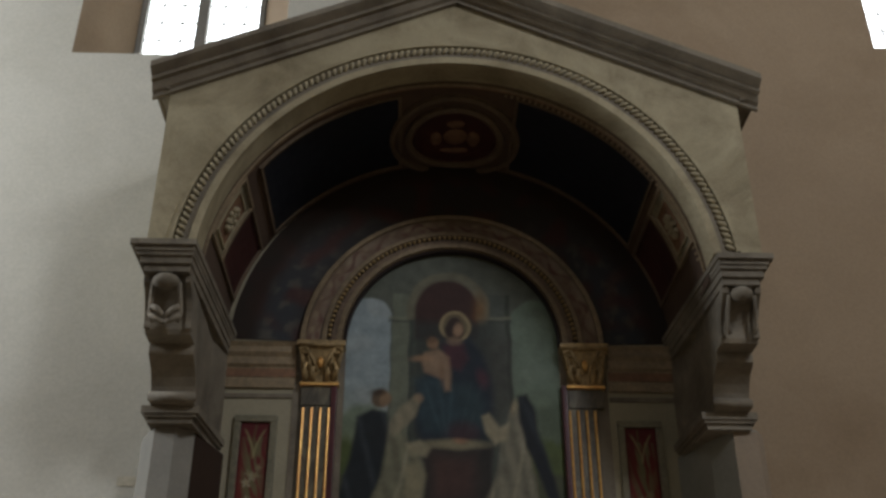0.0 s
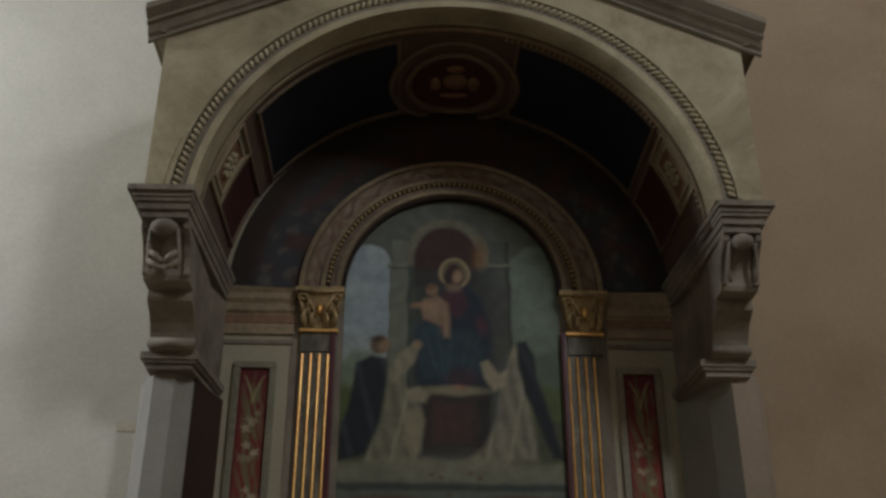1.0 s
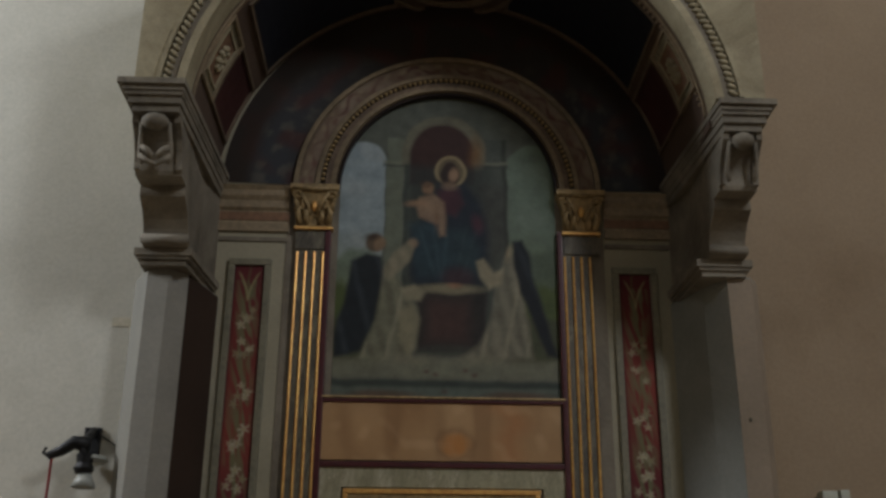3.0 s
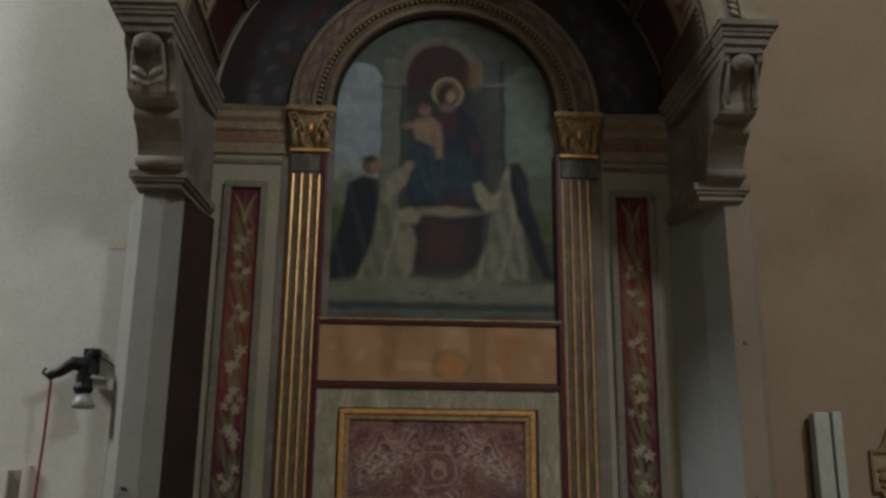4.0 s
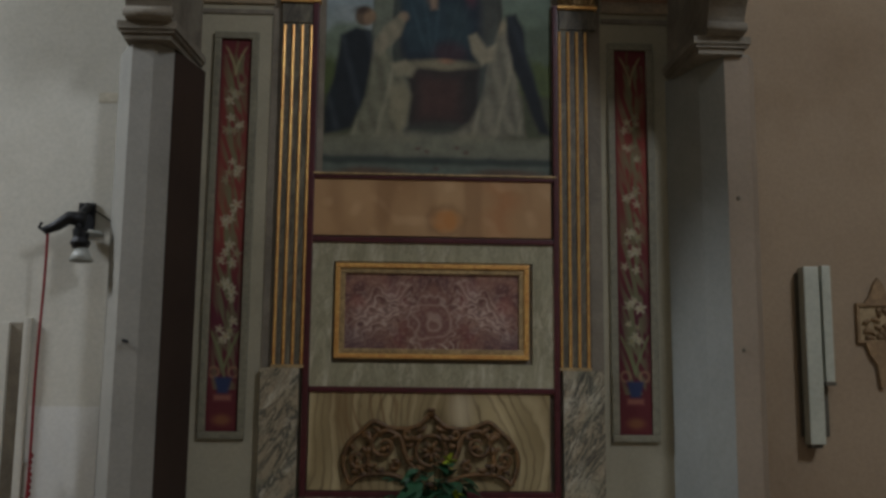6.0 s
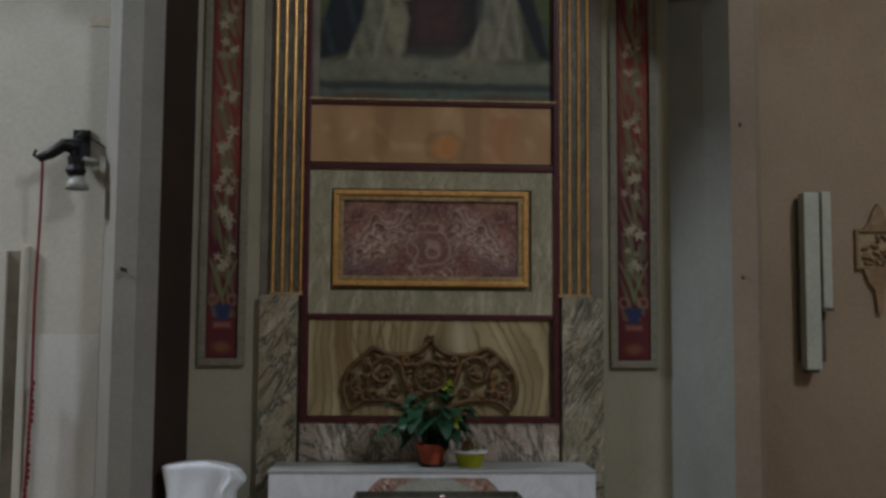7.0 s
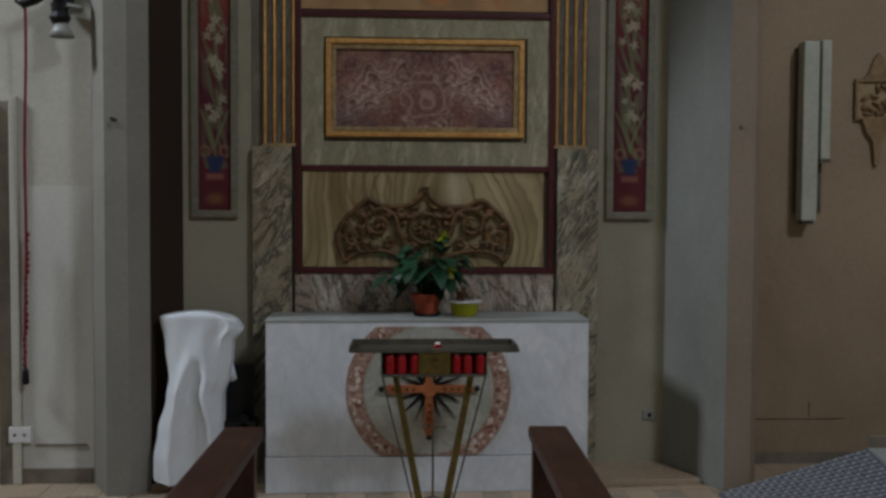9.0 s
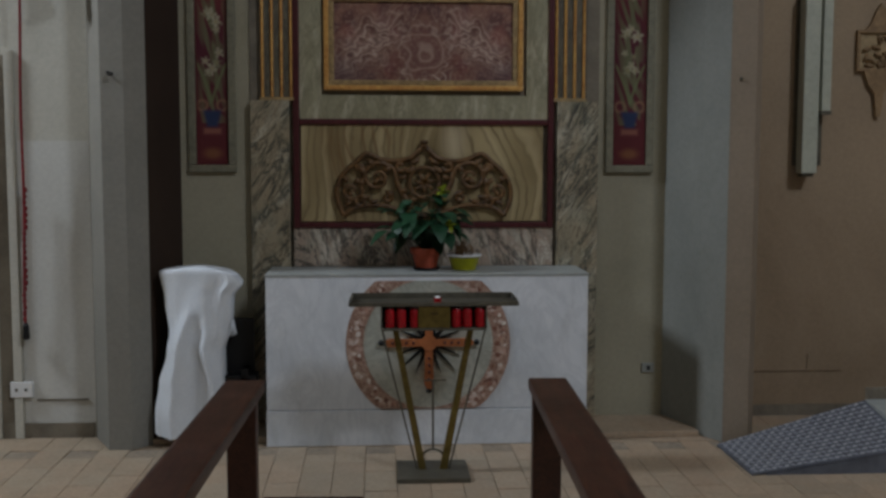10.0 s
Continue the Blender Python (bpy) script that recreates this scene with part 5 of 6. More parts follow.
part("inlaid_ring", clipped_ring(RI, RO, AY - 0.006, AY - 0.001), M_RING, altar, "ring of broken pink and brown marble")
bm = B()
loft(bm, [[(RX + RI * math.cos(t), y, min(max(RZ + RI * math.sin(t), 0.214), 0.962)) for t in (i * math.tau / 60 for i in range(60))] for y in (AY - 0.004, AY - 0.001)])
part("inlaid_disc", bm, M_DISC, altar, "grey-green marble disc")
rng = random.Random(11)
chip = bpy.data.meshes.new("marble_chip")
bm = B()
loft(bm, [[(-0.022, 0, -0.012), (0.006, 0, -0.02), (0.022, 0, 0.002), (0.004, 0, 0.018), (-0.018, 0, 0.012)], [(-0.018, -0.005, -0.009), (0.004, -0.005, -0.015), (0.017, -0.005, 0.002), (0.003, -0.005, 0.013), (-0.014, -0.005, 0.009)]])
bmesh.ops.recalc_face_normals(bm, faces=bm.faces)
bm.to_mesh(chip)
bm.free()
n = Nodes("chip_marble", 0.4)
chip.materials.append(n.base(n.ramp(n.per_object(), [(0.0, "5c3c30"), (0.25, "8a5c4a"), (0.45, "c8bcb0"), (0.7, "a07866"), (1.0, "d0c8be")])).mat)
for i in range(230):
    t, r = rng.uniform(0, math.tau), rng.uniform(RI + 0.02, RO - 0.02)
    z = RZ + r * math.sin(t)
    if 0.235 < z < 0.945:
        ob = new("marble_chip", chip)
        ob.parent = altar
        ob.matrix_basis = Matrix.Translation(Vector((RX + r * math.cos(t), AY - 0.006, z)) - altar.location) @ Euler((0, rng.uniform(0, 6.3), 0)).to_matrix().to_4x4() @ Matrix.Diagonal((rng.uniform(0.3, 0.95), 0.25, rng.uniform(0.3, 0.9), 1))

# cross with black rays on the altar front
cross = thing("cross", (0.113, AY - 0.01, 0.33), "orange-brown wooden cross with black rays on the altar front", "cross")
CZ = 0.605


def cross_arm(a, length, w0, w1):
    d, s = Vector((math.cos(a), 0, math.sin(a))), Vector((-math.sin(a), 0, math.cos(a)))
    c = Vector((0.113, 0, CZ))
    poly = [c + s * w0, c + d * length * 0.9 + s * w1, c + d * length + s * w1 * 0.5, c + d * length - s * w1 * 0.5, c + d * length * 0.9 - s * w1, c - s * w0]
    return slab(B(), [(p.x, p.z) for p in poly], AY - 0.035, AY - 0.012)


part("upright", cross_arm(math.pi / 2, 0.27, 0.020, 0.028), WOOD_CROSS, cross)
part("upright", cross_arm(-math.pi / 2, 0.27, 0.020, 0.028), WOOD_CROSS, cross)
part("crossarm", cross_arm(0, 0.255, 0.019, 0.024), WOOD_CROSS, cross)
part("crossarm", cross_arm(math.pi, 0.255, 0.019, 0.024), WOOD_CROSS, cross)
part("disc", slab(B(), [(0.113 + 0.045 * math.cos(i * math.tau / 20), CZ + 0.045 * math.sin(i * math.tau / 20)) for i in range(20)], AY - 0.042, AY - 0.034), WOOD_CROSS, cross)
for dx, dz in ((-0.275, 0), (0.275, 0), (0, -0.28)):
    bm = B()
    bmesh.ops.create_uvsphere(bm, u_segments=10, v_segments=6, radius=0.018, matrix=Matrix.Translation((0.113 + dx, AY - 0.024, CZ + dz)))
    part("end_knob", bm, BLACK, cross, "dark knob", True)
for q in range(4):
    for da in (-24, -2, 22):
        a = radians(45 + 90 * q + da)
        d, s = Vector((math.cos(a), 0, math.sin(a))), Vector((-math.sin(a), 0, math.cos(a)))
        c = Vector((0.113, 0, CZ))
        L = 0.23 if da == -2 else 0.20
        poly = [c + d * 0.03 + s * 0.015, c + d * L, c + d * 0.03 - s * 0.015]
        part("ray", slab(B(), [(p.x, p.z) for p in poly], AY - 0.02, AY - 0.010), BLACK, cross, "black pointed ray")
bm = B()
for t in (0.09, 0.13, 0.17, 0.21):
    for dx, dz in ((t, 0), (-t, 0), (0, -t)):
        bmesh.ops.create_uvsphere(bm, u_segments=8, v_segments=5, radius=0.009, matrix=Matrix.Translation((0.113 + dx, AY - 0.036, CZ + dz)))
part("studs", bm, BORDO, cross, "small dark red studs", True)

# ---------------------------------------------------------------- candle stand
stand = thing("candle_stand", (0.105, -1.06, 0.0), "tarnished brass votive candle stand on V-shaped legs", "candle stand")
SX, SY = 0.108, -1.06
part("base_plate", box(B(), SX - 0.19, SX + 0.185, -1.24, -0.90, 0.0, 0.025, 0.004), IRON, stand, "flat dark metal base")
bm = box(B(), SX - 0.44, SX + 0.44, -1.17, -0.96, 0.912, 0.922, 0.003)
loft(bm, [[(SX + sx * 0.44, y, 0.918), (SX + sx * 0.425, y, 0.95), (SX + sx * 0.415, y, 0.95), (SX + sx * 0.43, y, 0.918)] for y in (-1.17, -0.96) for sx in (1,)])
loft(bm, [[(SX - 0.44, y, 0.918), (SX - 0.425, y, 0.95), (SX - 0.415, y, 0.95), (SX - 0.43, y, 0.918)] for y in (-1.17, -0.96)])
part("tray", bm, IRON, stand, "long grey metal candle tray")
part("tray_lip", box(B(), SX - 0.435, SX + 0.435, -1.178, -1.17, 0.908, 0.930, 0.003), IRON, stand)
part("tray_lip", box(B(), SX - 0.425, SX + 0.425, -0.96, -0.952, 0.908, 0.952, 0.003), IRON, stand)
part("coin_box", box(B(), SX - 0.082, SX + 0.082, -1.17, -1.02, 0.795, 0.908, 0.005), BRASS, stand, "brass coin box")
part("coin_slot", box(B(), SX - 0.02, SX + 0.02, -1.173, -1.17, 0.868, 0.872), BLACK, stand)
part("shelf", box(B(), SX - 0.27, SX + 0.27, -1.175, -0.98, 0.782, 0.794, 0.002), IRON, stand, "thin candle shelf")
part("shelf_back", box(B(), SX - 0.27, SX + 0.27, -0.985, -0.98, 0.794, 0.90), BLACK, stand)
for s in (-1, 1):
    part("hanger", box(B(), SX + s * 0.27 - 0.004, SX + s * 0.27 + 0.004, -1.16, -0.98, 0.79, 0.905), IRON, stand)
    leg = [(SX + s * 0.215, 0.785), (SX + s * 0.185, 0.785), (SX + s * 0.035, 0.024), (SX + s * 0.075, 0.024)]
    part("leg", slab(B(), leg, SY - 0.015, SY + 0.015), BRASS, stand, "slanting flat brass leg")
    part("stay_rod", tube(B(), [(SX + s * 0.27, SY - 0.08, 0.80), (SX + s * 0.24, SY - 0.06, 0.66), (SX + s * 0.085, SY, 0.024)], 0.005, 6), IRON, stand, "thin wire stay")
part("centre_rod", tube(B(), [(SX, SY, 0.13), (SX, SY, 0.50)], 0.006, 8), IRON, stand)
part("centre_arch", tube(B(), [(SX + 0.055 * math.cos(a), SY, 0.09 + 0.04 * math.sin(a)) for a in np.linspace(0, math.pi, 11)], 0.006, 8), IRON, stand)
part("cross_wire", tube(B(), [(SX - 0.05, SY, 0.50), (SX + 0.07, SY, 0.50)], 0.004, 6), IRON, stand)


def votive(x, y, z):
    c = thing("votive_candle", (x, y, z), "red plastic votive candle on the stand", "candle", "", "votive candles")
    prof = [(0.022, z)]
    for k in range(4):
        z0 = z + 0.006 + k * 0.022
        prof += [(0.026, z0), (0.0265, z0 + 0.012), (0.023, z0 + 0.018)]
    prof += [(0.024, z + 0.098), (0.019, z + 0.10)]
    part("holder", lathe(B(), x, y, prof, 14), WAX_RED, c, "ribbed red holder", True)
    part("wick_cap", lathe(B(), x, y, [(0.017, z + 0.10), (0.017, z + 0.104)], 12), BORDO, c)
    return c


for x in (-0.227, -0.168, -0.10, 0.115, 0.172, 0.238):
    votive(SX + x, -1.14, 0.7945)
v = thing("tea_light", (SX + 0.02, -1.12, 0.922), "small red and white tea light on the tray", "candle", "", "votive candles")
part("cup", lathe(B(), SX + 0.02, -1.12, [(0.018, 0.922), (0.02, 0.944), (0.018, 0.946)], 14), WAX_RED, v)
part("wax", lathe(B(), SX + 0.02, -1.12, [(0.016, 0.9461), (0.012, 0.954)], 12), WHITE_PLASTIC, v)
v = thing("paper_slip", (SX + 0.16, -1.01, 0.89), "folded white paper slip behind the candles", "paper")
part("sheet", slab(B(), [(SX + 0.13, 0.862), (SX + 0.20, 0.872), (SX + 0.20, 0.90), (SX + 0.13, 0.90)], -1.012, -1.009), WHITE_PLASTIC, v)

# ---------------------------------------------------------------- pots on the altar
pot = thing("potted_plant", (0.108, -0.27, 1.0), "leafy green houseplant with a yellow flower in a terracotta pot", "plant")
part("saucer", lathe(B(), 0.108, -0.27, [(0.07, 1.0), (0.085, 1.018), (0.07, 1.016)], 24), BLACK, pot, "dark plastic saucer", True)
part("pot", lathe(B(), 0.108, -0.27, [(0.06, 1.01), (0.082, 1.10), (0.094, 1.10), (0.095, 1.132), (0.085, 1.132), (0.08, 1.115)], 24), TERRACOTTA, pot)
part("soil", lathe(B(), 0.108, -0.27, [(0.079, 1.108), (0.05, 1.118)], 18), SOIL, pot)
rng = random.Random(21)


def leaf(bm, base, way, length, width, droop):
    way = Vector(way).normalized()
    side = way.cross(Vector((0, 0, 1)))
    side = side.normalized() if side.length > 0.05 else Vector((1, 0, 0))
    rows = []
    for i in range(7):
        t = i / 6
        p = Vector(base) + way * length * t + Vector((0, 0, -droop * t * t))
        w = width * math.sin(math.pi * min(0.08 + t * 0.92, 1)) ** 0.8 * (1.15 - 0.5 * t)
        rows.append([bm.verts.new(p - side * w + Vector((0, 0, 0.012 * (w / width)))), bm.verts.new(p), bm.verts.new(p + side * w + Vector((0, 0, 0.012 * (w / width))))])
    for a, b in zip(rows, rows[1:]):
        for j in (0, 1):
            bm.faces.new((a[j], a[j + 1], b[j + 1], b[j]))


for i in range(58):
    a = rng.uniform(0, math.tau)
    spread = rng.uniform(0.03, 0.17)
    h = 1.16 + (0.30 - spread * 0.8) * rng.uniform(0.15, 1.1)
    tip = Vector((0.108 + spread * math.cos(a) * 1.25, -0.30 + spread * 0.75 * math.sin(a), h))
    if i < 4:
        tip = Vector(((-0.12, -0.33, 1.235), (-0.06, -0.38, 1.22), (0.27, -0.33, 1.29), (0.23, -0.28, 1.31))[i])
    root = Vector((0.108, -0.27, 1.11))
    bm = tube(B(), [root, root.lerp(tip, 0.5) + Vector((0, 0, 0.03)), tip], 0.003, 5)
    part("stem", bm, LEAF, pot)
    bm = B()
    d = (tip - root)
    leaf(bm, tip, (d.x + rng.uniform(-0.1, 0.1), d.y * 0.6 - 0.08, rng.uniform(-0.10, 0.10)), rng.uniform(0.085, 0.13), rng.uniform(0.042, 0.06), rng.uniform(0.03, 0.09))
    part("leaf", bm, LEAF, pot, "", True)
for x, y, z in ((0.20, -0.34, 1.465), (0.235, -0.40, 1.275)):
    bm = B()
    for k in range(5):
        a = k * math.tau / 5
        leaf(bm, (x, y, z), (math.cos(a), -0.3, math.sin(a)), 0.055, 0.022, 0.0)
    part("flower", bm, LEAF_PALE, pot, "yellow-green flower", True)

bowl = thing("flower_bowl", (0.335, -0.27, 1.0), "lime-yellow plastic bowl with dried stems", "bowl")
part("bowl", lathe(B(), 0.335, -0.27, [(0.065, 1.0), (0.07, 1.004), (0.092, 1.08), (0.095, 1.082), (0.09, 1.082), (0.068, 1.01)], 28), LIME, bowl, "", True)
part("rim", lathe(B(), 0.335, -0.27, [(0.092, 1.078), (0.105, 1.083), (0.104, 1.092), (0.088, 1.090)], 28), WHITE_PLASTIC, bowl, "pale rim", True)
part("earth", lathe(B(), 0.335, -0.27, [(0.086, 1.07), (0.04, 1.085)], 18), SOIL, bowl)
bm = B()
for i in range(46):
    a, r = rng.uniform(0, math.tau), rng.uniform(0, 0.06)
    x, y = 0.325 + r * math.cos(a), -0.27 + r * math.sin(a)
    tube(bm, [(x, y, 1.07), (x + rng.uniform(-0.02, 0.02), y, 1.11), (x + rng.uniform(-0.05, 0.05), y + rng.uniform(-0.03, 0.03), rng.uniform(1.12, 1.20))], 0.002, 4)
part("dry_stems", bm, WOOD_CARVED, bowl, "thin dry brown stems")

# ---------------------------------------------------------------- chair under a cloth
chair = thing("covered_chair", (-1.28, -0.22, 0.0), "tall dark chair hidden under a white linen sheet", "chair")
part("seat_frame", box(B(), -1.38, -0.89, -0.42, -0.26, 0.30, 0.40, 0.01), BLACK, chair, "dark wooden seat")
part("backrest", box(B(), -1.34, -0.91, -0.30, -0.26, 0.38, 0.72, 0.015), BLACK, chair, "dark wooden back")
for x in (-1.36, -0.955):
    for y in (-0.40, -0.28):
        part("leg", box(B(), x - 0.02, x + 0.02, y - 0.02, y + 0.02, 0.036, 0.44), BLACK, chair)
LEFT = [(1.015, -1.476), (0.825, -1.445), (0.635, -1.42), (0.52, -1.438), (0.32, -1.488), (0.15, -1.514), (0.02, -1.514)]
RIGHT = [(1.015, -1.02), (0.95, -0.985), (0.86, -1.04), (0.75, -1.045), (0.635, -1.068), (0.52, -1.10), (0.02, -1.10)]
RIDGE_A = [(1.0, -0.05), (0.83, -0.08), (0.60, -0.55), (0.25, -0.45), (0.0, -0.35)]
RIDGE_B = [(1.0, 0.10), (0.83, 0.16), (0.60, 0.35), (0.30, 0.75), (0.0, 0.85)]


def along_height(rows, z):
    """Smooth reading of a row of (height, value), highest first."""
    for (z0, a), (z1, b) in zip(rows, rows[1:]):
        if z >= z1:
            t = min(max((z0 - z) / (z0 - z1), 0), 1)
            return a + (b - a) * t * t * (3 - 2 * t)
    return rows[-1][1]


def forward(x, y, z):
    """The sheet stands clear of the pier, a little before the niche's back wall."""
    return -0.182 + (x + 0.182) * 0.966, y - 0.20, 1.675 - (1.675 - z) * 0.966


rings_, N = [], 120
for j in range(46):
    t = j / 45
    z = 1.0 - 0.97 * t
    x0, x1 = along_height(LEFT, z), along_height(RIGHT, z)
    mid, half = (x0 + x1) / 2, (x1 - x0) / 2
    grow = soft(z - 0.72, 0.22)
    ring_ = []
    for i in range(N):
        a = i * math.tau / N
        ex = math.copysign(abs(math.cos(a)) ** 0.6, math.cos(a))
        ey = math.copysign(abs(math.sin(a)) ** 0.6, math.sin(a))
        push = 0.0
        if ey < 0:
            ua, ub = along_height(RIDGE_A, z), along_height(RIDGE_B, z)
            push += 0.08 * grow * math.exp(-abs((ex - ua) / 0.25) ** 1.5)
            push += 0.055 * grow * math.exp(-abs((ex - ub) / 0.20) ** 1.5)
            push -= 0.02 * grow * math.exp(-((ex - (ua + ub) / 2) / 0.14) ** 2)
            push += 0.016 * grow * math.exp(-((ex + 0.92) / 0.10) ** 2)
            push += 0.022 * math.exp(-((ex - 0.70) / 0.07) ** 2) * soft(abs(z - 0.90) - 0.06, 0.08)
        else:
            push += 0.02 * math.sin(5 * a) * grow
        crease = 0.004 * noise.noise((ex * 3, z * 4, ey)) + 0.002 * noise.noise((ex * 9, z * 5, 4))
        sag = 0.022 * max(ex, 0) ** 3 * soft(0.8 - z, 0.2) + 0.010 * abs(ex) ** 3
        ring_.append(forward(mid + ex * half, -0.20 + ey * (0.10 + 0.035 * t) - push * (-ey if ey < 0 else -1) - crease * 2, max(z - sag + 0.010 * math.sin(4 * a) * t, 0.02)))
    rings_.append(ring_)
xm = sum(p[0] for p in rings_[0]) / N
top = [[(xm + (p[0] - xm) * k, -0.40 + (p[1] + 0.40) * k, p[2] + lift) for p in rings_[0]] for k, lift in ((0.05, 0.024), (0.4, 0.022), (0.75, 0.016), (0.94, 0.008))]
part("cloth", loft(B(), top + rings_, caps=False), CLOTH, chair, "white linen sheet in long folds", True)
part("cloth_tail", loft(B(), [[forward(x, y, z) for x, z in ((-1.10, 0.66), (-1.055, 0.70), (-1.035, 0.60), (-1.06, 0.585), (-1.10, 0.59))] for y in (-0.15, -0.135)]), CLOTH, chair, "hanging corner of the sheet", True)

# ---------------------------------------------------------------- pews


def pew(name, x0, x1, y_end, length, ztop, seat):
    p = thing(name, ((x0 + x1) / 2, y_end, 0), "dark varnished wooden pew, its end towards the altar", "pew", "", "pews")
    part("top_rail", box(B(), x0, x1, y_end - length, y_end, ztop - 0.045, ztop, 0.012), WOOD_DARK, p)
    part("end_post", box(B(), x0 + 0.012, x1 - 0.025, y_end - 0.075, y_end - 0.015, 0.0, ztop - 0.045, 0.006), WOOD_DARK, p)
    part("end_post", box(B(), x0 + 0.012, x1 - 0.025, y_end - length, y_end - length + 0.06, 0.0, ztop - 0.045, 0.006), WOOD_DARK, p)
    if seat:
        s0, s1 = seat
        part("seat", box(B(), s0, s1, y_end - length, y_end - 0.085, 0.40, 0.435, 0.008), WOOD_DARK, p)
        part("seat_leg", box(B(), s1 - 0.09 if s1 > x1 else s0 + 0.03, s1 - 0.03 if s1 > x1 else s0 + 0.09, y_end - 0.30, y_end - 0.24, 0.0, 0.40, 0.004), WOOD_DARK, p)
    p.rotation_euler = (0, 0, radians(-2.2))
    return p


pew("pew", -0.743, -0.598, -2.645, 2.6, 0.85, (-0.60, -0.23))
pew("pew", -2.05, -1.91, -2.60, 2.6, 0.85, (-1.91, -1.26))
pew("pew", 0.380, 0.524, -2.66, 2.6, 0.85, None)

# ---------------------------------------------------------------- things on the pale wall
lamp = thing("wall_lamp", (-2.0, YL, 2.75), "black iron wall lamp bracket with a small pale glass shade", "wall lamp")
part("wall_plate", box(B(), -2.05, -1.95, YL - 0.02, YL, 2.80, 2.98, 0.006), BLACK, lamp)
part("arm", tube(B(), [(-1.99, YL - 0.02, 2.96), (-2.0, YL - 0.10, 2.90), (-2.0, YL - 0.16, 2.83), (-2.0, YL - 0.16, 2.76)], 0.025, 8), BLACK, lamp, "", True)
part("side_arm", tube(B(), [(-1.97, YL - 0.14, 2.85), (-2.06, YL - 0.16, 2.86), (-2.13, YL - 0.16, 2.81), (-2.20, YL - 0.16, 2.78)], lambda t: 0.05 - 0.025 * t, 8), BLACK, lamp, "", True)
part("hook", tube(B(), [(-2.20, YL - 0.16, 2.78), (-2.23, YL - 0.16, 2.80), (-2.215, YL - 0.16, 2.83)], 0.01, 6), BLACK, lamp)
part("socket", lathe(B(), -1.985, YL - 0.16, [(0.05, 2.79), (0.045, 2.74), (0.06, 2.71), (0.045, 2.68)], 16), BLACK, lamp)
part("shade", lathe(B(), -1.975, YL - 0.16, [(0.035, 2.68), (0.055, 2.64), (0.07, 2.60), (0.066, 2.60), (0.04, 2.67)], 18), SHADE, lamp, "pale glass shade", True)
part("back_disc", lathe(B(), -1.96, YL - 0.10, [(0.09, 2.77), (0.08, 2.79), (0.03, 2.80)], 18), SHADE, lamp, "pale reflector")
part("cable", tube(B(), [(-1.98, YL - 0.012, 2.95), (-1.90, YL - 0.008, 2.90), (-1.84, YL - 0.03, 2.86)], 0.004, 5), BLACK, lamp)
cord = thing("bell_cord", (-2.21, YL - 0.16, 0.4), "dark red twisted bell cord hanging from the lamp bracket", "cord")
part("cord", tube(B(), [(-2.178 - 0.056 * i / 12 + 0.004 * math.sin(i), YL - 0.16 + 0.1 * i / 12, 2.80 - 2.11 * i / 12) for i in range(13)], 0.0085, 6), ROPE, cord)
bm = B()
rng = random.Random(4)
for i in range(22):
    bmesh.ops.create_uvsphere(bm, u_segments=7, v_segments=5, radius=1, matrix=Matrix.LocRotScale((-2.233 + 0.026 * i * 0.036 + rng.uniform(-0.006, 0.006), YL - 0.065, 0.72 + i * 0.036), None, (0.0125, 0.012, 0.017)))
part("knots", bm, ROPE, cord, "knotted dark red cord", True)
part("tassel", lathe(B(), -2.234, YL - 0.06, [(0.008, 0.70), (0.018, 0.68), (0.022, 0.61), (0.012, 0.60)], 10), BLACK, cord, "dark tassel")
sock = thing("wall_socket", (-2.27, YL, 0.30), "white double wall socket", "socket")
part("plate", box(B(), -2.345, -2.218, YL - 0.034, YL, 0.25, 0.342, 0.005), WHITE_PLASTIC, sock)
for x in (-2.31, -2.255):
    part("outlet", box(B(), x - 0.008, x + 0.008, YL - 0.0355, YL - 0.0339, 0.288, 0.304), IRON, sock)
slip = thing("paper_label", (-1.91, YL, 3.62), "small yellowed paper label on the plaster", "label")
part("sheet", box(B(), -1.975, -1.845, YL - 0.003, YL, 3.62, 3.68), PAPER, slip)
strip = thing("door_frame", (-2.36, YL, 0.0), "pale painted door surround against the wall", "door frame", "structure")
for x0, x1 in ((-2.325, -2.275), (-2.47, -2.405)):
    part("upright", box(B(), x0, x1, YL - 0.03, YL, 0.0, 2.25 if x1 < -2.4 else 2.28, 0.006), WALL_PALE, strip)
part("shadow_gap", box(B(), -2.405, -2.325, YL - 0.006, YL, 0.0, 2.25), STONE_DARK, strip)
part("ledge", box(B(), -2.20, -1.90, YL - 0.012, YL, 0.225, 0.235), STONE_DARK, strip)
hook = thing("wall_hook", (-1.65, -0.53, 2.12), "small dark iron hook on the pier", "hook")
part("peg", tube(B(), [(-1.66, -0.515, 2.125), (-1.66, -0.56, 2.13), (-1.63, -0.565, 2.12)], 0.009, 6), BLACK, hook)

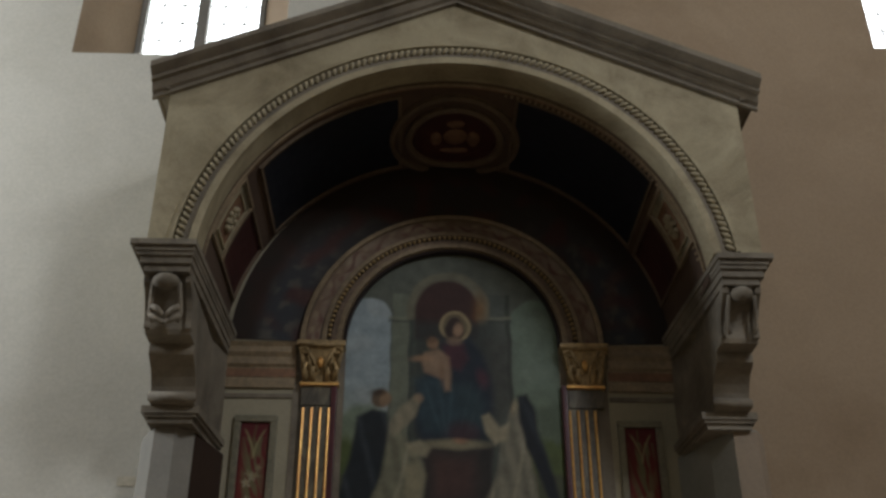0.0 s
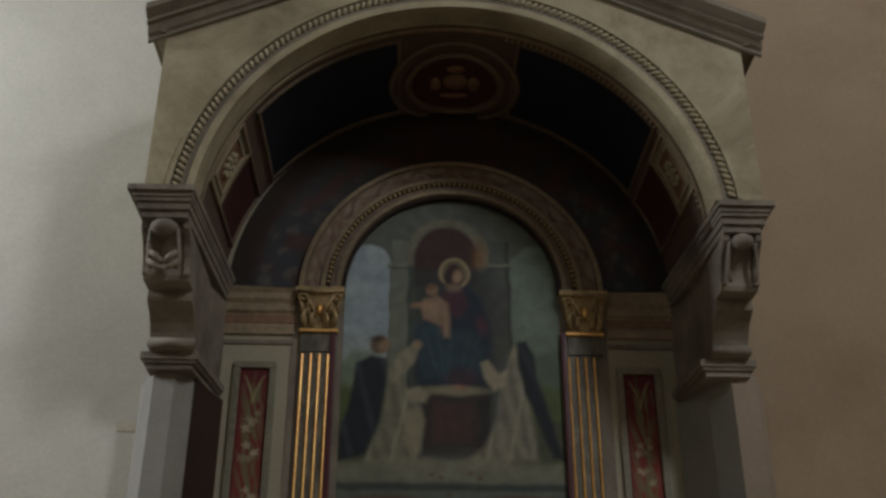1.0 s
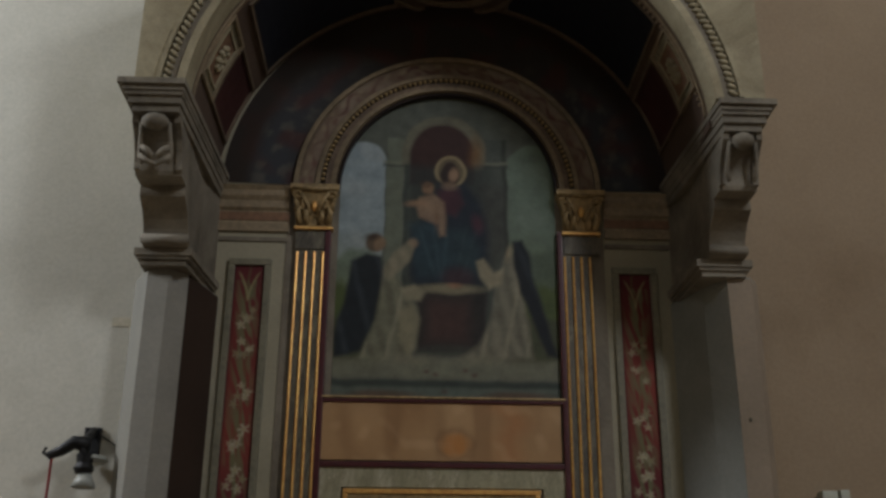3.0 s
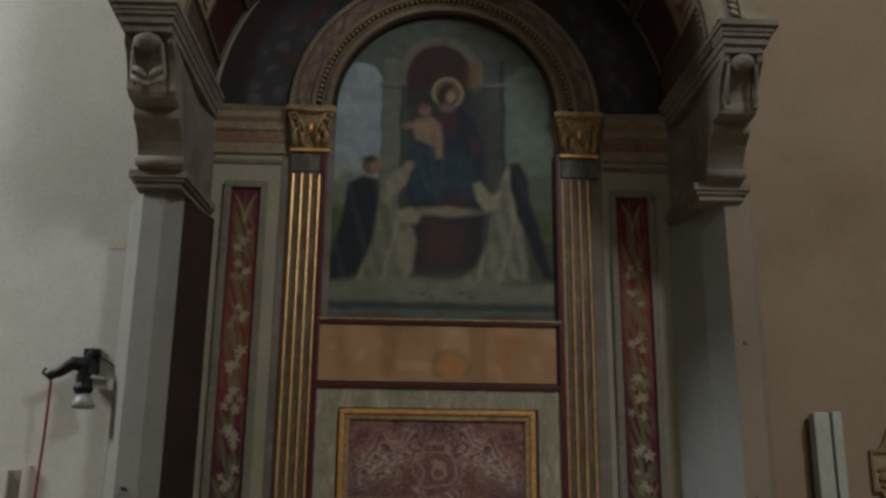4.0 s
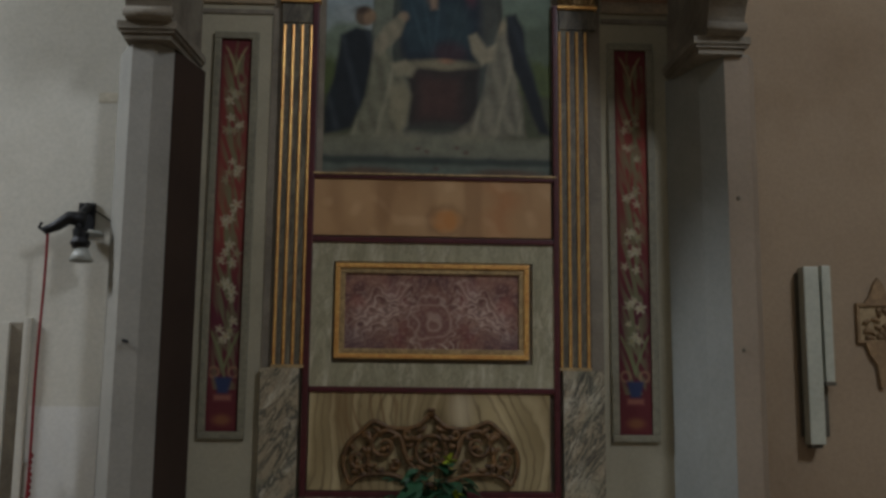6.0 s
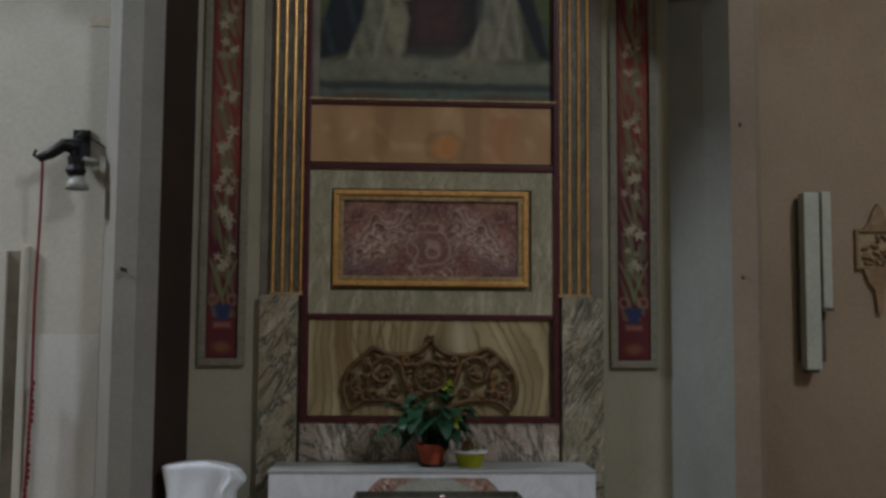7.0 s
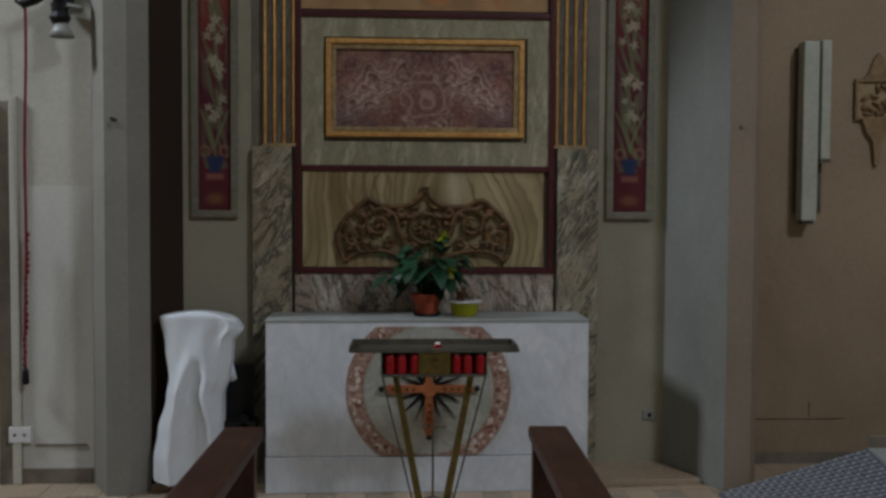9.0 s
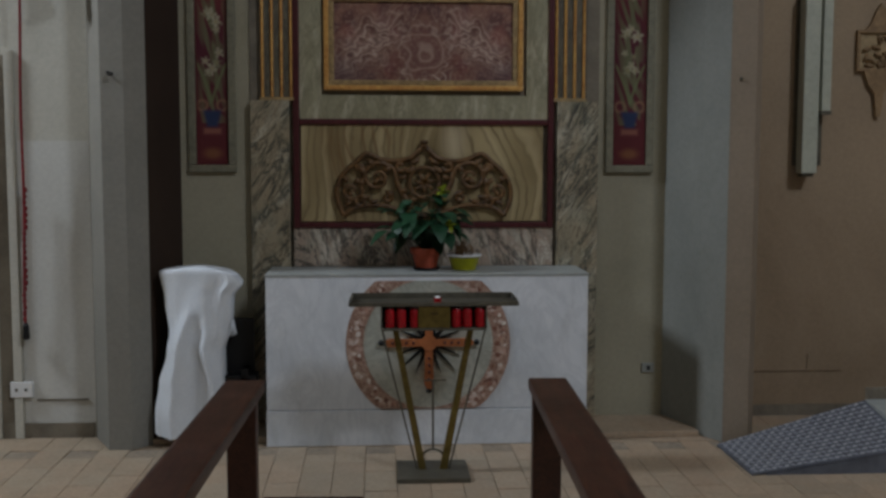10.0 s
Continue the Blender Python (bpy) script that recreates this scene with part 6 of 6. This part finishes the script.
# ---------------------------------------------------------------- things on the warm wall
tubes = thing("wall_light", (2.56, YR, 2.1), "two long white enamel wall light housings side by side", "wall light")
part("long_housing", box(B(), 2.475, 2.575, YR - 0.12, YR - 0.02, 1.57, 2.695, 0.012), LAMP_WHITE, tubes, "long greenish white housing")
part("short_housing", box(B(), 2.60, 2.66, YR - 0.10, YR - 0.02, 1.96, 2.705, 0.01), LAMP_WHITE, tubes, "shorter white housing")
part("back_plate", box(B(), 2.46, 2.64, YR - 0.02, YR, 1.62, 2.66), IRON, tubes)
for x, z in ((2.525, 1.55), (2.63, 1.94)):
    part("end_cap", box(B(), x - 0.035, x + 0.035, YR - 0.10, YR - 0.03, z, z + 0.022), IRON, tubes)
orn = thing("wall_ornament", (3.0, YR, 2.2), "carved brown wooden devotional plaque in a square frame", "plaque")
for q in ((2.85, 3.15, 2.455, 2.475), (2.85, 3.15, 2.215, 2.235), (2.85, 2.87, 2.235, 2.455), (3.13, 3.15, 2.235, 2.455)):
    part("frame", box(B(), q[0], q[1], YR - 0.03, YR, q[2], q[3], 0.004), WOOD_PLAQUE, orn)
part("panel", box(B(), 2.87, 3.13, YR - 0.012, YR, 2.235, 2.455), FADED, orn, "faded panel")
rng = random.Random(9)
for i in range(26):
    bm = B()
    bmesh.ops.create_uvsphere(bm, u_segments=7, v_segments=5, radius=1, matrix=Matrix.LocRotScale((3.0 + rng.uniform(-0.11, 0.11), YR - 0.02, 2.34 + rng.uniform(-0.09, 0.09)), Euler((0, rng.uniform(0, 3), 0)), (0.035, 0.015, 0.014)))
    part("relief", bm, WOOD_PLAQUE, orn, "lumpy carved relief", True)
part("crest", slab(B(), [(2.90, 2.475), (3.10, 2.475), (3.06, 2.52), (3.03, 2.60), (3.0, 2.64), (2.97, 2.60), (2.94, 2.52)], YR - 0.03, YR - 0.005), WOOD_PLAQUE, orn)
part("pendant", slab(B(), [(2.90, 2.215), (2.93, 2.13), (2.97, 2.08), (2.985, 1.93), (3.015, 1.93), (3.03, 2.08), (3.07, 2.13), (3.10, 2.215)], YR - 0.03, YR - 0.005), WOOD_PLAQUE, orn)
for z in (2.118, 3.02):
    peg = thing("wall_hook", (1.90, -0.545, z), "small dark iron peg on the pier", "hook")
    part("peg", lathe(B(), 1.90, -0.55, [(0.008, z - 0.010), (0.010, z), (0.008, z + 0.010)], 8), IRON, peg)
so = thing("wall_socket", (1.53, 0.0, 0.33), "small grey wall socket in the niche", "socket")
part("plate", box(B(), 1.49, 1.57, -0.012, 0.0, 0.31, 0.37, 0.004), SHADE, so)
part("outlet", box(B(), 1.522, 1.542, -0.0135, -0.0119, 0.325, 0.352), BLACK, so)

# ---------------------------------------------------------------- ramp
ramp_ = thing("ramp", (2.4, -0.9, 0.0), "grey metal chequer-plate access ramp", "ramp")
RX0, RX1, RY0, RY1 = 1.785, 2.66, -1.20, -0.62
RH_BACK, RH_FRONT = 0.25, 0.13


def on_ramp(x, y):
    """Height of the deck, which twists down towards its free edge."""
    t = (y - RY0) / (RY1 - RY0)
    return 0.008 + (RH_FRONT + (RH_BACK - RH_FRONT) * t) * (x - RX0) / (RX1 - RX0)


bm = B()
cols = [RX0 + (RX1 - RX0) * i / 8 for i in range(9)]
loft(bm, [[(x, RY0 + (RY1 - RY0) * k / 6, on_ramp(x, RY0 + (RY1 - RY0) * k / 6)) for k in range(7)] + [(x, RY1, on_ramp(x, RY1) - 0.008), (x, RY0, on_ramp(x, RY0) - 0.008)] for x in cols])
part("deck", bm, METAL, ramp_, "ribbed metal deck")
part("side", slab(B(), [(RX0 + 0.08, 0.0), (RX1, 0.0), (RX1, RH_FRONT - 0.004), (RX0 + 0.08, 0.006)], RY0 + 0.004, RY0 + 0.014), METAL, ramp_, "dark ramp side")
part("landing", box(B(), RX1 + 0.002, 4.2, RY0, RY1, 0.0, RH_FRONT + 0.012), M_TOP, ramp_, "pale landing")
part("landing_board", loft(B(), [[(x, y, z) for y, z in ((RY1, RH_BACK - 0.02), (RY1, RH_BACK + 0.012), (RY0 + 0.2, RH_FRONT + 0.09), (RY0 + 0.2, RH_FRONT + 0.014))] for x in (RX1 + 0.002, 4.2)]), M_TOP, ramp_, "pale sloping landing board")
part("kerb", box(B(), RX1 + 0.02, 4.2, RY1, RY1 + 0.04, 0.0, RH_BACK + 0.075), STONE_DARK, ramp_, "grey upstand")


def tread(bm, c, d, w, up):
    vs = [bm.verts.new(p) for p in (c - d, c + w, c + d, c - w, c + up)]
    for a, b in ((0, 3), (3, 2), (2, 1), (1, 0)):
        bm.faces.new((vs[a], vs[b], vs[4]))


bm = B()
for i in range(25):
    for j in range(13):
        x, y = RX0 + 0.03 + i * 0.034, RY0 + 0.03 + j * 0.044
        s = 1 if (i + j) % 2 else -1
        rise = on_ramp(x + 0.5, y) - on_ramp(x - 0.5, y)
        tread(bm, Vector((x, y, on_ramp(x, y) + 0.002)), Vector((0.017, 0.017 * s, 0.017 * rise)), Vector((-0.010 * s, 0.010, 0)), Vector((0, 0, 0.005)))
n = Nodes("bare_aluminium", 0.3, 0.4)
RIB = n.base("b4b6bc").rough(n.noise(30, 3), 0.22, 0.4).mat
tagged(part("treads", bm, RIB, ramp_, "raised shiny treads"), kind="stuff")

# ---------------------------------------------------------------- floor tiles, last
TX, TY = 0.168, 0.335
tile_mesh = bpy.data.meshes.new("tile")
bm = box(B(), -TX / 2 + 0.002, TX / 2 - 0.002, -TY / 2 + 0.002, TY / 2 - 0.002, -0.008, 0.0, 0.0015)
bm.to_mesh(tile_mesh)
bm.free()
tile_mesh.materials.append(TILE)
rest, rng = B(), random.Random(2)
for i in range(-38, 39):
    for j in range(-2, 30):
        x, y = i * TX, -0.34 - j * TY - (TY / 2 if i % 2 else 0) * (1 if j > 0 else 0)
        if -2.6 < x < 2.6 and -2.0 < y < 0.3:
            ob = new("tile", tile_mesh)
            ob.parent = floor
            ob.matrix_basis = pose(x, y, rng.uniform(-0.0015, 0.0005), rng.uniform(-0.2, 0.2), rng.uniform(-0.25, 0.25), 0)
        else:
            box(rest, x - TX / 2 + 0.003, x + TX / 2 - 0.003, y - TY / 2 + 0.003, y + TY / 2 - 0.003, -0.008, -0.0005)
more = done(rest, "outer_tiles", TILE)
more.parent = floor
tagged(more, "more beige floor tiles", kind="stuff")
